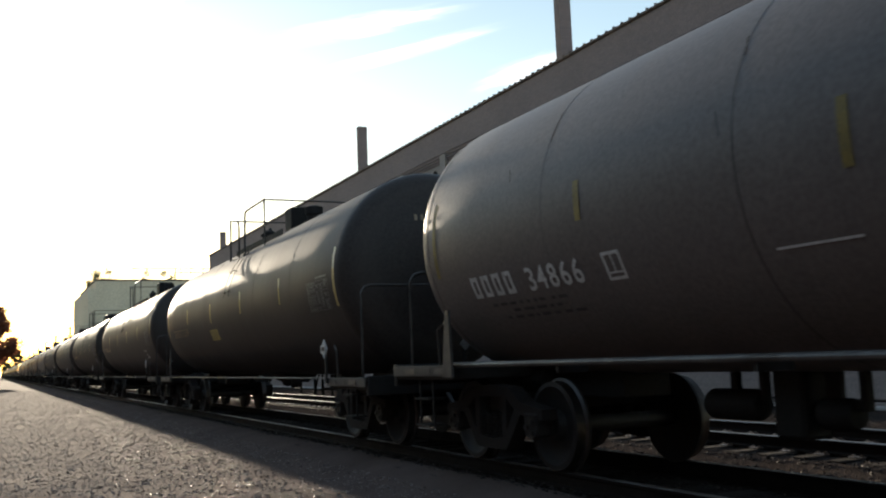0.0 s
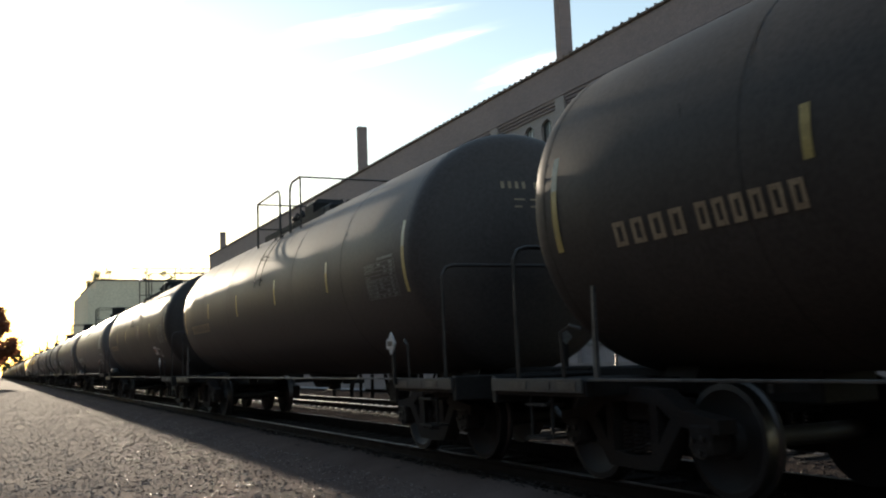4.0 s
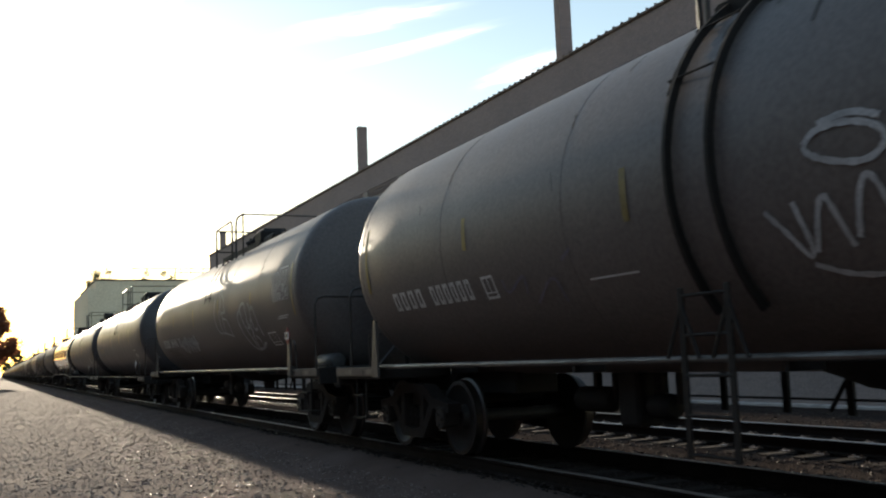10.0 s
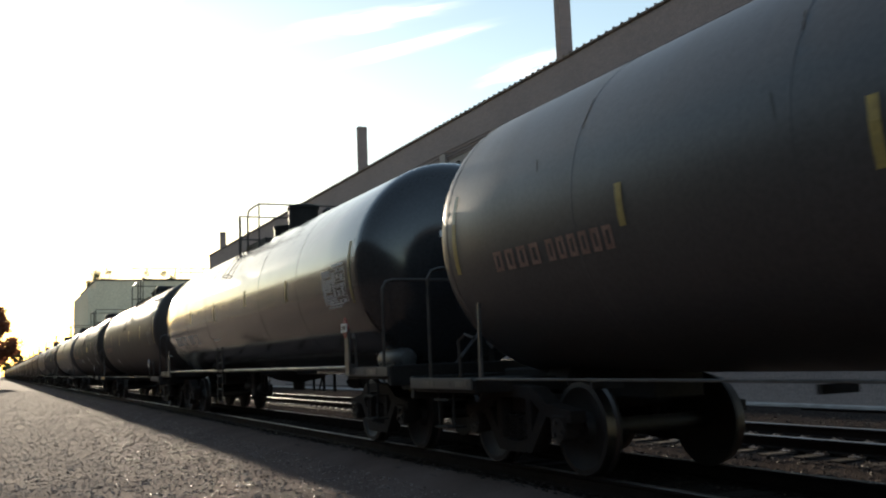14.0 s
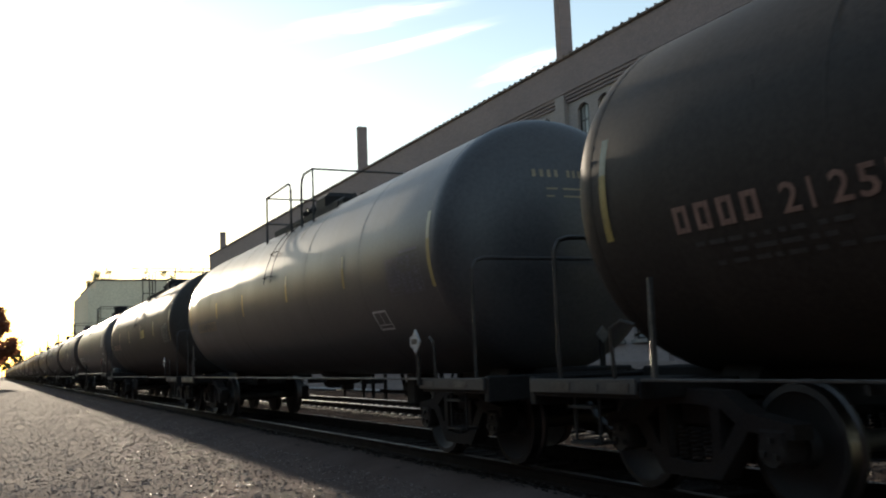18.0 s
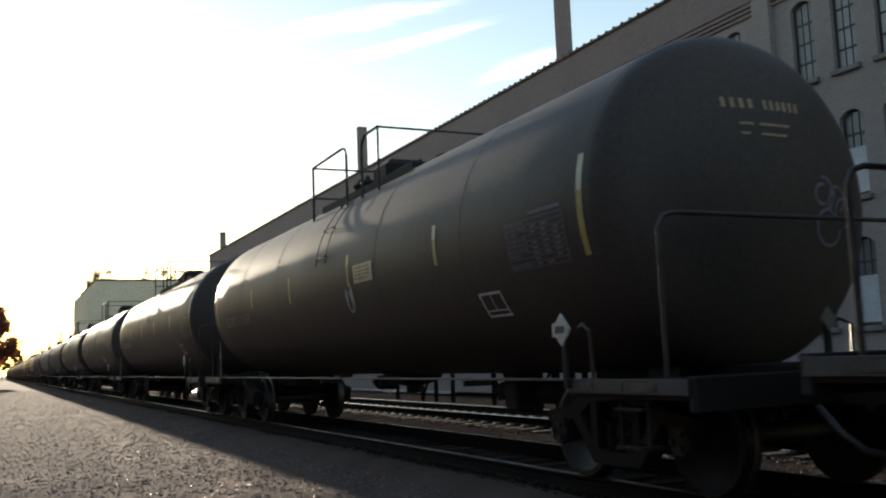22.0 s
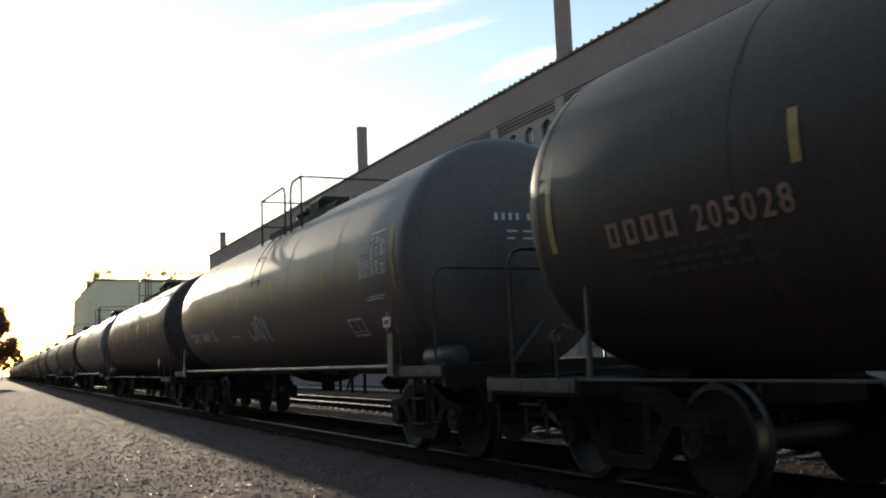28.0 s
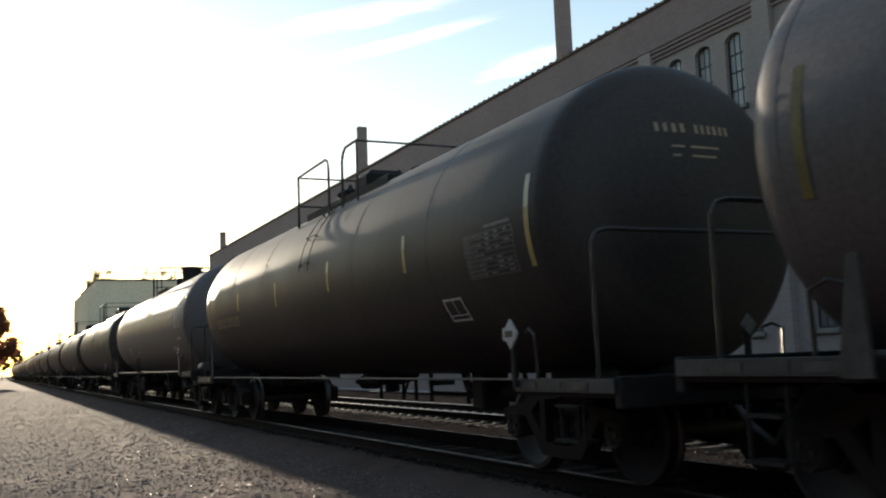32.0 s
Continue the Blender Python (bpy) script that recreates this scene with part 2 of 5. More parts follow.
ROOF = mat("tar_roofing", (0.06, 0.058, 0.056), 0.9, 0.0, (0.04, 0.038, 0.036), 0.6, 20, 0.3)
# wall colour lightened to imitate the sun's glare over the warehouse
FARWALL = mat("far_warehouse_wall", (0.62, 0.575, 0.48), 0.9, 0.0, (0.52, 0.48, 0.40), 0.12, 3, 0.1)
BARK = mat("grey_bark", (0.10, 0.075, 0.055), 0.9, 0.0, (0.06, 0.045, 0.035), 3, 20, 0.5, stretch=(3, 3, 0.5))
# leaf colour reddened to stand in for the glare round the sun
LEAF = leaf_mat("autumn_leaves", (0.24, 0.085, 0.045), (0.17, 0.070, 0.035), 0.55)
LEAF_GREEN = leaf_mat("dark_green_leaves", (0.075, 0.085, 0.035), (0.05, 0.06, 0.025), 0.35)


# ---- mesh helpers
def box(bm, x0, x1, y0, y1, z0, z1, bevel=0.0):
    vs = [bm.verts.new((x, y, z)) for x in (x0, x1) for y in (y0, y1) for z in (z0, z1)]
    fs = [bm.faces.new([vs[i] for i in f]) for f in ((0, 1, 3, 2), (4, 6, 7, 5), (0, 4, 5, 1), (2, 3, 7, 6), (0, 2, 6, 4), (1, 5, 7, 3))]
    if bevel:
        bmesh.ops.bevel(bm, geom=list({e for f in fs for e in f.edges}), offset=bevel, segments=1, affect="EDGES")


def ring_axes(d):
    d = d.normalized()
    a = d.cross(Vector((0, 0, 1)) if abs(d.z) < 0.9 else Vector((1, 0, 0))).normalized()
    return a, d.cross(a).normalized()


def tube(bm, points, r, n=8, closed_ends=True):
    """A round bar bent along the points."""
    pts = [Vector(q) for q in points]
    rings = []
    for i, q in enumerate(pts):
        d = (pts[min(i + 1, len(pts) - 1)] - pts[max(i - 1, 0)])
        a, b = ring_axes(d)
        if rings and a.dot(rings[-1][1]) < 0:
            a, b = -a, -b
        rings.append(([bm.verts.new(q + r * (a * math.cos(2 * math.pi * k / n) + b * math.sin(2 * math.pi * k / n))) for k in range(n)], a))
    for (p, _), (q, _) in zip(rings, rings[1:]):
        for k in range(n):
            bm.faces.new((p[k], p[(k + 1) % n], q[(k + 1) % n], q[k]))
    if closed_ends:
        bm.faces.new(rings[0][0][::-1])
        bm.faces.new(rings[-1][0])


def lathe(bm, profile, axis="y", n=24, centre=(0, 0, 0)):
    """Turns (radius, place along the axis) round the axis."""
    c = Vector(centre)
    rings = []
    for r, h in profile:
        row = []
        for k in range(n):
            u, v = r * math.cos(2 * math.pi * k / n), r * math.sin(2 * math.pi * k / n)
            row.append(bm.verts.new(c + Vector({"y": (u, h, v), "x": (h, u, v), "z": (u, v, h)}[axis])))
        rings.append(row)
    for p, q in zip(rings, rings[1:]):
        for k in range(n):
            bm.faces.new((p[k], p[(k + 1) % n], q[(k + 1) % n], q[k]))
    bm.faces.new(rings[0])
    bm.faces.new(rings[-1][::-1])


def finish(name, bm, material, smooth=False):
    bmesh.ops.recalc_face_normals(bm, faces=bm.faces)
    me = bpy.data.meshes.new(name)
    bm.to_mesh(me)
    bm.free()
    for m in material if isinstance(material, (list, tuple)) else (material,):
        me.materials.append(m)
    if smooth:
        me.polygons.foreach_set("use_smooth", [True] * len(me.polygons))
        me.set_sharp_from_angle(angle=radians(40))
    return me


def part(name, bm, material, parent, label="", smooth=False, at=None):
    ob = new(name, finish(name, bm, material, smooth))
    ob.parent = parent
    if at is not None:
        ob.matrix_basis = at
    if label:
        ob["label"] = label
    return ob


def share(name, mesh, parent, at, label=""):
    ob = new(name, mesh)
    ob.parent = parent
    ob.matrix_basis = at
    if label:
        ob["label"] = label
    return ob


# ---- the plan
TRACK_1, TRACK_2, SPACING = 6.02, 10.18, 0.56    # centre lines, sleeper spacing
FACADE, ROOF_Z = 16.70, 10.83
SPEED = 14.4                                      # of the train, towards the camera
STRETCH = (-14.0, 420.0)                          # of the tracks


# ---- ground: one sheet to the horizon
def ground_height(x, y):
    def bank(c):
        d = abs(x - c)
        return -0.20 if d < 1.45 else -0.20 - 0.16 * min(1, (d - 1.45) / 0.7)
    z = max(-0.36, bank(TRACK_1), bank(TRACK_2))
    if 4.3 < x < TRACK_1 - 0.82:
        z = max(z, -0.155 - 0.10 * max(0.0, (4.75 - x) / 0.45))
    if 7.4 < x < 8.8:
        z = max(z, -0.25)
    if x > 12.5:
        z = -0.36 + 0.16 * min(1, (x - 12.5) / 3.0)
    if -30 < x < 16 and -20 < y < 130:
        z += 0.03 * noise.noise(Vector((x * 0.8, y * 0.5, 0))) + 0.015 * noise.noise(Vector((x * 3, y * 3, 5)))
    return z


def build_ground():
    xs = [-3000, -1200, -500, -200, -80, -40, -20, -12, -8, -6] + [-5 + 0.2 * i for i in range(110)] + [17.5, 20, 30, 60, 150, 500, 1200, 3000]
    ys = [-3000, -1000, -300, -100, -40, -15, -5] + [0.25 * i for i in range(0, 120)] + [30 + 1.0 * i for i in range(71)] + [110, 130, 160, 220, 320, 480, 800, 1500, 3000, 4500]
    verts = [(x, y, ground_height(x, y)) for x in xs for y in ys]
    n = len(ys)
    faces = [(i * n + j, (i + 1) * n + j, (i + 1) * n + j + 1, i * n + j + 1) for i in range(len(xs) - 1) for j in range(n - 1)]
    me = bpy.data.meshes.new("ground")
    me.from_pydata(verts, [], faces)
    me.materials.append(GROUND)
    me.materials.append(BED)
    # darker ground from the near rail to the foot of the wall
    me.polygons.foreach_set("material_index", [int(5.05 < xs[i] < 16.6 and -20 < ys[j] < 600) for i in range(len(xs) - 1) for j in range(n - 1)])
    me.polygons.foreach_set("use_smooth", [True] * len(me.polygons))
    tagged(new("ground", me), "grey-brown dusty gravel ground beside the tracks", "ground", kind="structure")


def stones(name, label, material, count, spots, size, seed):
    """Loose stones, joined: each a squashed, turned lump with eight faces."""
    rng = np.random.default_rng(seed)
    base = np.array([(1, 0, 0), (-1, 0, 0), (0, 1, 0), (0, -1, 0), (0, 0, 1), (0, 0, -1)], float)
    tri = np.array([(0, 2, 4), (2, 1, 4), (1, 3, 4), (3, 0, 4), (2, 0, 5), (1, 2, 5), (3, 1, 5), (0, 3, 5)])
    xy = spots(rng, count)
    r = size[0] + (size[1] - size[0]) * rng.random(count) ** 2.2
    v = base[None] * (0.65 + 0.7 * rng.random((count, 6, 1))) * r[:, None, None]
    v[:, :, 2] *= 0.5
    a, t = rng.random(count) * 6.283, rng.normal(0, 0.5, count)
    ca, sa, ct, st = np.cos(a)[:, None], np.sin(a)[:, None], np.cos(t)[:, None], np.sin(t)[:, None]
    x, y, z = v[:, :, 0], v[:, :, 1], v[:, :, 2]
    x, z = x * ct - z * st, x * st + z * ct
    x, y = x * ca - y * sa, x * sa + y * ca
    ground = np.array([ground_height(px, py) for px, py in xy])
    out = np.stack([x + xy[:, :1], y + xy[:, 1:], z + ground[:, None] + 0.02 * r[:, None]], -1).reshape(-1, 3)
    idx = (tri[None] + 6 * np.arange(count)[:, None, None]).reshape(-1, 3)
    me = bpy.data.meshes.new(name)
    me.from_pydata(out.tolist(), [], idx.tolist())
    me.materials.append(material)
    tagged(new(name, me), label, name.replace("_", " "), kind="stuff")


def spots_near(rng, n):
    y = 7.5 * 13.0 ** rng.random(n)
    x = -0.6 + rng.random(n) * np.minimum(5.0, 0.55 * y + 0.9)
    return np.stack([x, y], 1)


def spots_tracks(rng, n):
    y = 4.0 * 18.0 ** rng.random(n)
    x = 4.9 + 10.6 * rng.random(n)
    return np.stack([x, y], 1)


# ---- the two tracks
def rail_mesh(name, length):
    side = [(-0.07, -0.17), (0.07, -0.17), (0.07, -0.158), (0.012, -0.135), (0.010, -0.045), (0.036, -0.034), (0.036, -0.008), (0.027, 0.0), (-0.027, 0.0), (-0.036, -0.008), (-0.036, -0.034), (-0.010, -0.045), (-0.012, -0.135), (-0.07, -0.158)]
    bm = bmesh.new()
    cuts = 40
    rows = [[bm.verts.new((x, length * i / cuts, z)) for x, z in side] for i in range(cuts + 1)]
    for a, b in zip(rows, rows[1:]):
        for k in range(len(side)):
            f = bm.faces.new((a[k], a[(k + 1) % len(side)], b[(k + 1) % len(side)], b[k]))
            f.material_index = 1 if k in (6, 7, 8) else 0
    bm.faces.new(rows[0])
    bm.faces.new(rows[-1][::-1])
    return finish(name, bm, [RAILSIDE, RAILTOP])


def build_track(name, centre, label, plates):
    track = tagged(new(name), label, "railway track", kind="structure")
    track.location = (centre, 0, 0)
    rail = rail_mesh("rail", STRETCH[1] - STRETCH[0])
    for side in (-1, 1):
        share("rail", rail, track, pose(side * 0.752, STRETCH[0], 0), "rusty rail with a polished head")
    bm = bmesh.new()
    box(bm, -1.28, 1.28, -0.11, 0.11, -0.33, -0.172, 0.012)
    sleeper = finish("tie", bm, TIE)
    bm = bmesh.new()
    box(bm, -0.17, 0.17, -0.09, 0.09, -0.174, -0.160, 0.004)
    for dx in (-0.11, 0.11):
        for dy in (-0.06, 0.06):
            box(bm, dx - 0.018, dx + 0.018, dy - 0.016, dy + 0.016, -0.162, -0.142)
    plate = finish("tie_plate", bm, plates)
    rng = random.Random(centre)
    far = bmesh.new()
    i, y = 0, STRETCH[0]
    while y < STRETCH[1]:
        y += SPACING + rng.uniform(-0.03, 0.03)
        dx, turn, dz = rng.uniform(-0.06, 0.06), rng.uniform(-1.2, 1.2), rng.uniform(-0.012, 0.0)
        if 1.0 < y and i < 140:
            share("tie", sleeper, track, pose(dx, y, dz, 0, 0, turn))
            if y < 45:
                for side in (-0.752, 0.752):
                    share("tie_plate", plate, track, pose(side, y, 0))
            i += 1
        else:
            box(far, dx - 1.28, dx + 1.28, y - 0.11, y + 0.11, -0.33, -0.174)
    rest = part("far_ties", far, TIE, track)
    rest["kind"] = "stuff"
    return track


# ---- the long brick building behind the tracks
BAY, FIRST_PIER, BAYS = 4.55, 21.33 - 5 * 4.55, 18      # pier centres run from -1.4 m
WIN_W, STOREYS = 0.64, ((7.22, 9.15), (4.35, 6.28), (1.54, 3.47))


def arch_infill(bm, x0, x1, y0, y1, z_spring, z_top, n=6):
    """Brickwork over a segmental arch: from the arch up to a level line."""
    for s in range(n):
        ya, yb = y0 + (y1 - y0) * s / n, y0 + (y1 - y0) * (s + 1) / n
        def rise(y):
            u = (y - (y0 + y1) / 2) / ((y1 - y0) / 2)
            return z_spring + (z_top - z_spring) * (1 - u * u) * 0.92
        lo_a, lo_b = rise(ya), rise(yb)
        v = [bm.verts.new(q) for q in ((x0, ya, lo_a), (x0, yb, lo_b), (x0, yb, z_top), (x0, ya, z_top), (x1, ya, lo_a), (x1, yb, lo_b), (x1, yb, z_top), (x1, ya, z_top))]
        for f in ((0, 1, 2, 3), (4, 7, 6, 5), (0, 4, 5, 1), (3, 2, 6, 7)):
            bm.faces.new([v[k] for k in f])


def window_meshes():
    h = STOREYS[0][1] - STOREYS[0][0]
    w = WIN_W / 2
    bm = bmesh.new()
    box(bm, 0, 0.07, -w, -w + 0.05, 0, h - 0.12)
    box(bm, 0, 0.07, w - 0.05, w, 0, h - 0.12)
    box(bm, 0, 0.07, -w, w, 0, 0.06)
    tube(bm, [(0.035, -w + 0.02 + (2 * w - 0.04) * k / 8, h - 0.12 + 0.1 * (1 - (k / 4 - 1) ** 2)) for k in range(9)], 0.03, 6)
    for z in (0.45, 0.92, 1.38):
        box(bm, 0.012, 0.058, -w + 0.05, w - 0.05, z - 0.022, z + 0.022)
    for y in (-0.095, 0.095):
        box(bm, 0.016, 0.054, y - 0.012, y + 0.012, 0.06, h - 0.06)
    sash = finish("window_frame", bm, WINFRAME)
    bm = bmesh.new()
    box(bm, 0.030, 0.036, -w + 0.03, w - 0.03, 0.04, h - 0.06)
    pane = finish("pane", bm, PANE)
    bm = bmesh.new()
    box(bm, -0.10, 0.12, -w - 0.08, w + 0.08, -0.12, 0.0, 0.015)
    sill = finish("window_sill", bm, SILL)
    bm = bmesh.new()
    box(bm, 0.040, 0.055, -w + 0.05, w - 0.05, 0.08, 1.08)
    board = finish("window_board", bm, BOARD)
    return sash, pane, sill, board


def build_building():
    y0, y1 = -4.2, 82.35
    rec, back = FACADE + 0.16, FACADE + 0.50
    band = 9.62
    # one bay of brickwork with its nine openings, welded into one piece
    wall = bmesh.new()
    ya, yb = -BAY / 2 + 0.27, BAY / 2 - 0.27
    edges = [ya] + [q for k in (-1, 0, 1) for q in (1.15 * k - WIN_W / 2, 1.15 * k + WIN_W / 2)] + [yb]
    tops = [0.9] + [z for lo, hi in reversed(STOREYS) for z in (lo, hi)] + [band]
    for k in range(7):
        for j in range(len(tops) - 1):
            if k % 2 == 0 or j % 2 == 0:
                box(wall, rec, back, edges[k], edges[k + 1], tops[j], tops[j + 1])
        if k % 2:
            for lo, hi in STOREYS:
                arch_infill(wall, rec, back, edges[k], edges[k + 1], hi - 0.16, hi)
    bmesh.ops.remove_doubles(wall, verts=wall.verts, dist=0.0005)
    bay = finish("bay", wall, BRICK)
    facade = tagged(new("wall_facade"), "taupe painted brick facade with recessed window bays", "wall", kind="structure")
    # piers, stepped corbels, plinth, parapet
    bm = bmesh.new()
    box(bm, FACADE, back, -0.27, 0.27, 0.9, band)
    pier = finish("pier", bm, BRICK)
    bm = bmesh.new()
    half = BAY / 2 - 0.27
    for k in range(3):
        box(bm, FACADE + 0.04 * k + 0.02, rec - 0.002, -half, half, band - 0.10 * (k + 1), band - 0.10 * k - 0.02 * (k > 0))
    corbel = finish("corbel_course", bm, BRICK_DARK)
    for b in range(BAYS + 1):
        y = FIRST_PIER + BAY * b
        share("pier", pier, facade, pose(0, y, 0))
        if b < BAYS:
            share("bay", bay, facade, pose(0, y + BAY / 2, 0), "recessed brick bay with nine arched openings")
            share("corbel_course", corbel, facade, pose(0, y + BAY / 2, 0), "stepped brick corbel under the parapet")
    bm = bmesh.new()
    box(bm, FACADE - 0.02, back, y0, y1, band + 0.002, ROOF_Z - 0.1)
    part("parapet", bm, BRICK_DARK, facade, "brown brick parapet band")
    bm = bmesh.new()
    box(bm, FACADE - 0.05, back, y0, y1, -0.6, 0.898)
    part("plinth", bm, BRICK_PALE, facade, "pale grey brick plinth")
    bm = bmesh.new()
    box(bm, FACADE - 0.32, FACADE - 0.052, y0, y1, -0.5, -0.13, 0.02)
    tagged(new("kerb", finish("kerb", bm, KERB)), "worn pale concrete kerb along the foot of the wall", "kerb", kind="structure")
    # unseen stand-in wall on the camera's side of the tracks, dark to shade tanks
    bm = bmesh.new()
    box(bm, -14.6, -14.0, -80, 320, -0.6, 11.5)
    tagged(new("wall_opposite", finish("wall_opposite", bm, DARKWALL)), "plain unseen wall across the yard, kept dark to shade the tanks", "wall", kind="structure")
    # second unseen wall, added behind the camera to darken the tank ends
    bm = bmesh.new()
    box(bm, -13.98, 40.0, -80, -79.4, -0.6, 26.0)
    tagged(new("wall_behind", finish("wall_behind", bm, DARKWALL)), "plain unseen wall behind the camera, added to darken the tank ends", "wall", kind="structure")
    bm = bmesh.new()
    box(bm, FACADE, back, y0, FIRST_PIER - 0.272, 0.9, band)
    box(bm, FACADE, back, FIRST_PIER + BAY * BAYS + 0.272, y1, 0.9, band)
    part("end_pier", bm, BRICK, facade)
    bm = bmesh.new()
    box(bm, -0.09, 0.55, -0.19, 0.19, 0, 0.10, 0.03)
    box(bm, -0.11, 0.57, 0.135, 0.205, -0.01, 0.14, 0.02)
    tile = finish("coping_tile", bm, COPING)
    n = int((y1 - y0) / 0.40)
    for k in range(n):
        share("coping_tile", tile, facade, pose(FACADE, y0 + 0.20 + 0.40 * k, ROOF_Z - 0.098))
    # the other walls and the roof close the volume
    bm = bmesh.new()
    box(bm, back + 0.002, FACADE + 24, y1 - 0.4, y1, -0.6, ROOF_Z - 0.1)
    tagged(new("wall_end", finish("wall_end", bm, BRICK_DARK)), "brown brick end wall of the long building", "wall", kind="structure")
    bm = bmesh.new()
    box(bm, back + 0.002, FACADE + 24, y0, y0 + 0.4, -0.6, ROOF_Z - 0.1)
    box(bm, FACADE + 23.6, FACADE + 24, y0 + 0.402, y1 - 0.402, -0.6, ROOF_Z - 0.1)
    tagged(new("wall_back", finish("wall_back", bm, BRICK_DARK)), "brown brick back wall of the long building", "wall", kind="structure")
    bm = bmesh.new()
    box(bm, back + 0.002, FACADE + 23.59, y0 + 0.41, y1 - 0.41, ROOF_Z - 0.7, ROOF_Z - 0.5)
    tagged(new("roof", finish("roof", bm, ROOF)), "dark tar roof behind the parapet", "roof", kind="structure")
    for z in (0.2, 3.75, 6.7):
        bm = bmesh.new()
        box(bm, back + 0.002, FACADE + 23.59, y0 + 0.41, y1 - 0.41, z, z + 0.15)
        tagged(new("floor_inside", finish("floor_inside", bm, ROOF)), "dark floor slab inside the building", "floor", kind="structure")
    sash, pane, sill, board = window_meshes()
    rng = random.Random(4)
    for b in range(BAYS):
        mid = FIRST_PIER + BAY * (b + 0.5)
        for s, (lo, hi) in enumerate(STOREYS):
            if mid > 40 and s:
                continue
            for k in (-1, 0, 1):
                boarded = s and (b in (2, 3) and k == 0 or rng.random() < 0.15)
                w = tagged(new("window"), "white-boarded arched window in the brick wall" if boarded else "dusty arched multi-pane window with dark frame", "window", "windows of the brick building", "structure")
                w.matrix_basis = pose(rec + 0.10, mid + 1.15 * k, lo)
                share("window_frame", sash, w, pose(0, 0, 0))
                share("pane", pane, w, pose(0, 0, 0))
                share("window_sill", sill, w, pose(-0.10, 0, -0.001))
                if boarded:
                    share("window_board", board, w, pose(-0.035, 0, 0), "white board")
    # chimney stacks on the facade line
    for y, h in ((25.82, 3.6), (45.05, 2.3), (78.3, 1.4)):
        st = new("chimney")
        tagged(st, "square brown brick chimney stack above the parapet", "chimney", "chimneys on the parapet")
        st.location = (FACADE + 0.275, y, ROOF_Z + 0.0)
        bm = bmesh.new()
        box(bm, -0.225, 0.225, -0.16, 0.16, 0.05, h)
        part("shaft", bm, BRICK_DARK, st)
        bm = bmesh.new()
        box(bm, -0.245, 0.245, -0.18, 0.18, h + 0.001, h + 0.08, 0.015)
        part("cap", bm, COPING, st, "thin capping course")


# ---- distance: warehouse, trees
def leaf_cloud(bm, centre, radius, count, rng, size):
    for _ in range(count):
        d = Vector((rng.gauss(0, 1), rng.gauss(0, 1), rng.gauss(0, 1))).normalized() * radius * rng.random() ** 0.5
        c = Vector(centre) + Vector((d.x, d.y, d.z * 0.8))
        a = Vector((rng.gauss(0, 1), rng.gauss(0, 1), rng.gauss(0, 1))).normalized()
        u, v = ring_axes(a)
        s = size * rng.uniform(0.6, 1.4)
        vs = [bm.verts.new(c + u * s * p + v * s * 0.6 * q + a * s * 0.15 * p * q) for p, q in ((-1, 0), (0, -1), (1, 0), (0, 1))]
        bm.faces.new(vs)


def build_tree(x, y, height, spread, seed, leaves, label, count=1500, base=-0.4, size=0.16):
    rng = random.Random(seed)
    t = tagged(new("tree"), label, "tree", "trees beyond the tracks")
    t.location = (x, y, base)
    bm = bmesh.new()
    r = height * 0.022
    lathe(bm, [(r * 1.5, 0), (r, height * 0.06), (r * 0.8, height * 0.3), (r * 0.45, height * 0.6), (r * 0.12, height * 0.92)], "z", 8)
    part("trunk", bm, BARK, t)
    crown = bmesh.new()
    for k in range(16):
        z = height * rng.uniform(0.25, 0.82)
        a = rng.uniform(0, 6.28)
        reach = spread * rng.uniform(0.45, 1.0) * (1.15 - z / height)
        tip = Vector((math.cos(a) * reach, math.sin(a) * reach, min(height * 0.97, z + reach * rng.uniform(0.3, 0.9))))
        start = Vector((0, 0, z))
        bend = start.lerp(tip, 0.5) + Vector((0, 0, -0.06 * reach))
        limb = bmesh.new()
        tube(limb, [start, bend, tip], r * 0.22, 5)
        part("limb", limb, BARK, t)
        for q in (0.45, 0.75, 1.0):
            leaf_cloud(crown, start.lerp(tip, q), spread * rng.uniform(0.16, 0.30), count // 48, rng, size)
    for k in range(6):
        leaf_cloud(crown, (rng.gauss(0, 0.1) * spread, rng.gauss(0, 0.1) * spread, height * rng.uniform(0.75, 0.98)), spread * 0.22, count // 24, rng, size)
    part("crown", crown, leaves, t)


def build_warehouse():
    w = tagged(new("warehouse"), "tall warehouse far down the line, wall colour paled for glare", "building")
    w.location = (17.7, 214.0, -0.4)
    bm = bmesh.new()
    box(bm, 1.6, 42, 0, 40, 0, 20.9)
    box(bm, 0, 1.598, 0, 40, 0, 19.3)
    part("wall", bm, FARWALL, w)
    bm = bmesh.new()
    box(bm, 1.5, 42.1, -0.15, 40, 20.902, 21.25)
    part("roof_edge", bm, ROOF, w)
    rack = tagged(new("roof_pipe_rack"), "thin steel pipe rack on posts above the warehouse roof", "pipe rack")
    rack.location = (15.8, 216.0, 20.85)
    for x in (11.5, 20.4, 21.6, 23.8, 26.5):
        bm = bmesh.new()
        tube(bm, [(x, 0, 0), (x, 0, 2.9 if x > 20 else 2.5)], 0.10, 6)
        part("post", bm, GRAB, rack)
    for z, x0 in ((2.6, 11.0), (1.7, 20.0)):
        bm = bmesh.new()
        tube(bm, [(x0, 0, z), (36, 0, z)], 0.11, 6)
        part("pipe", bm, GRAB, rack)


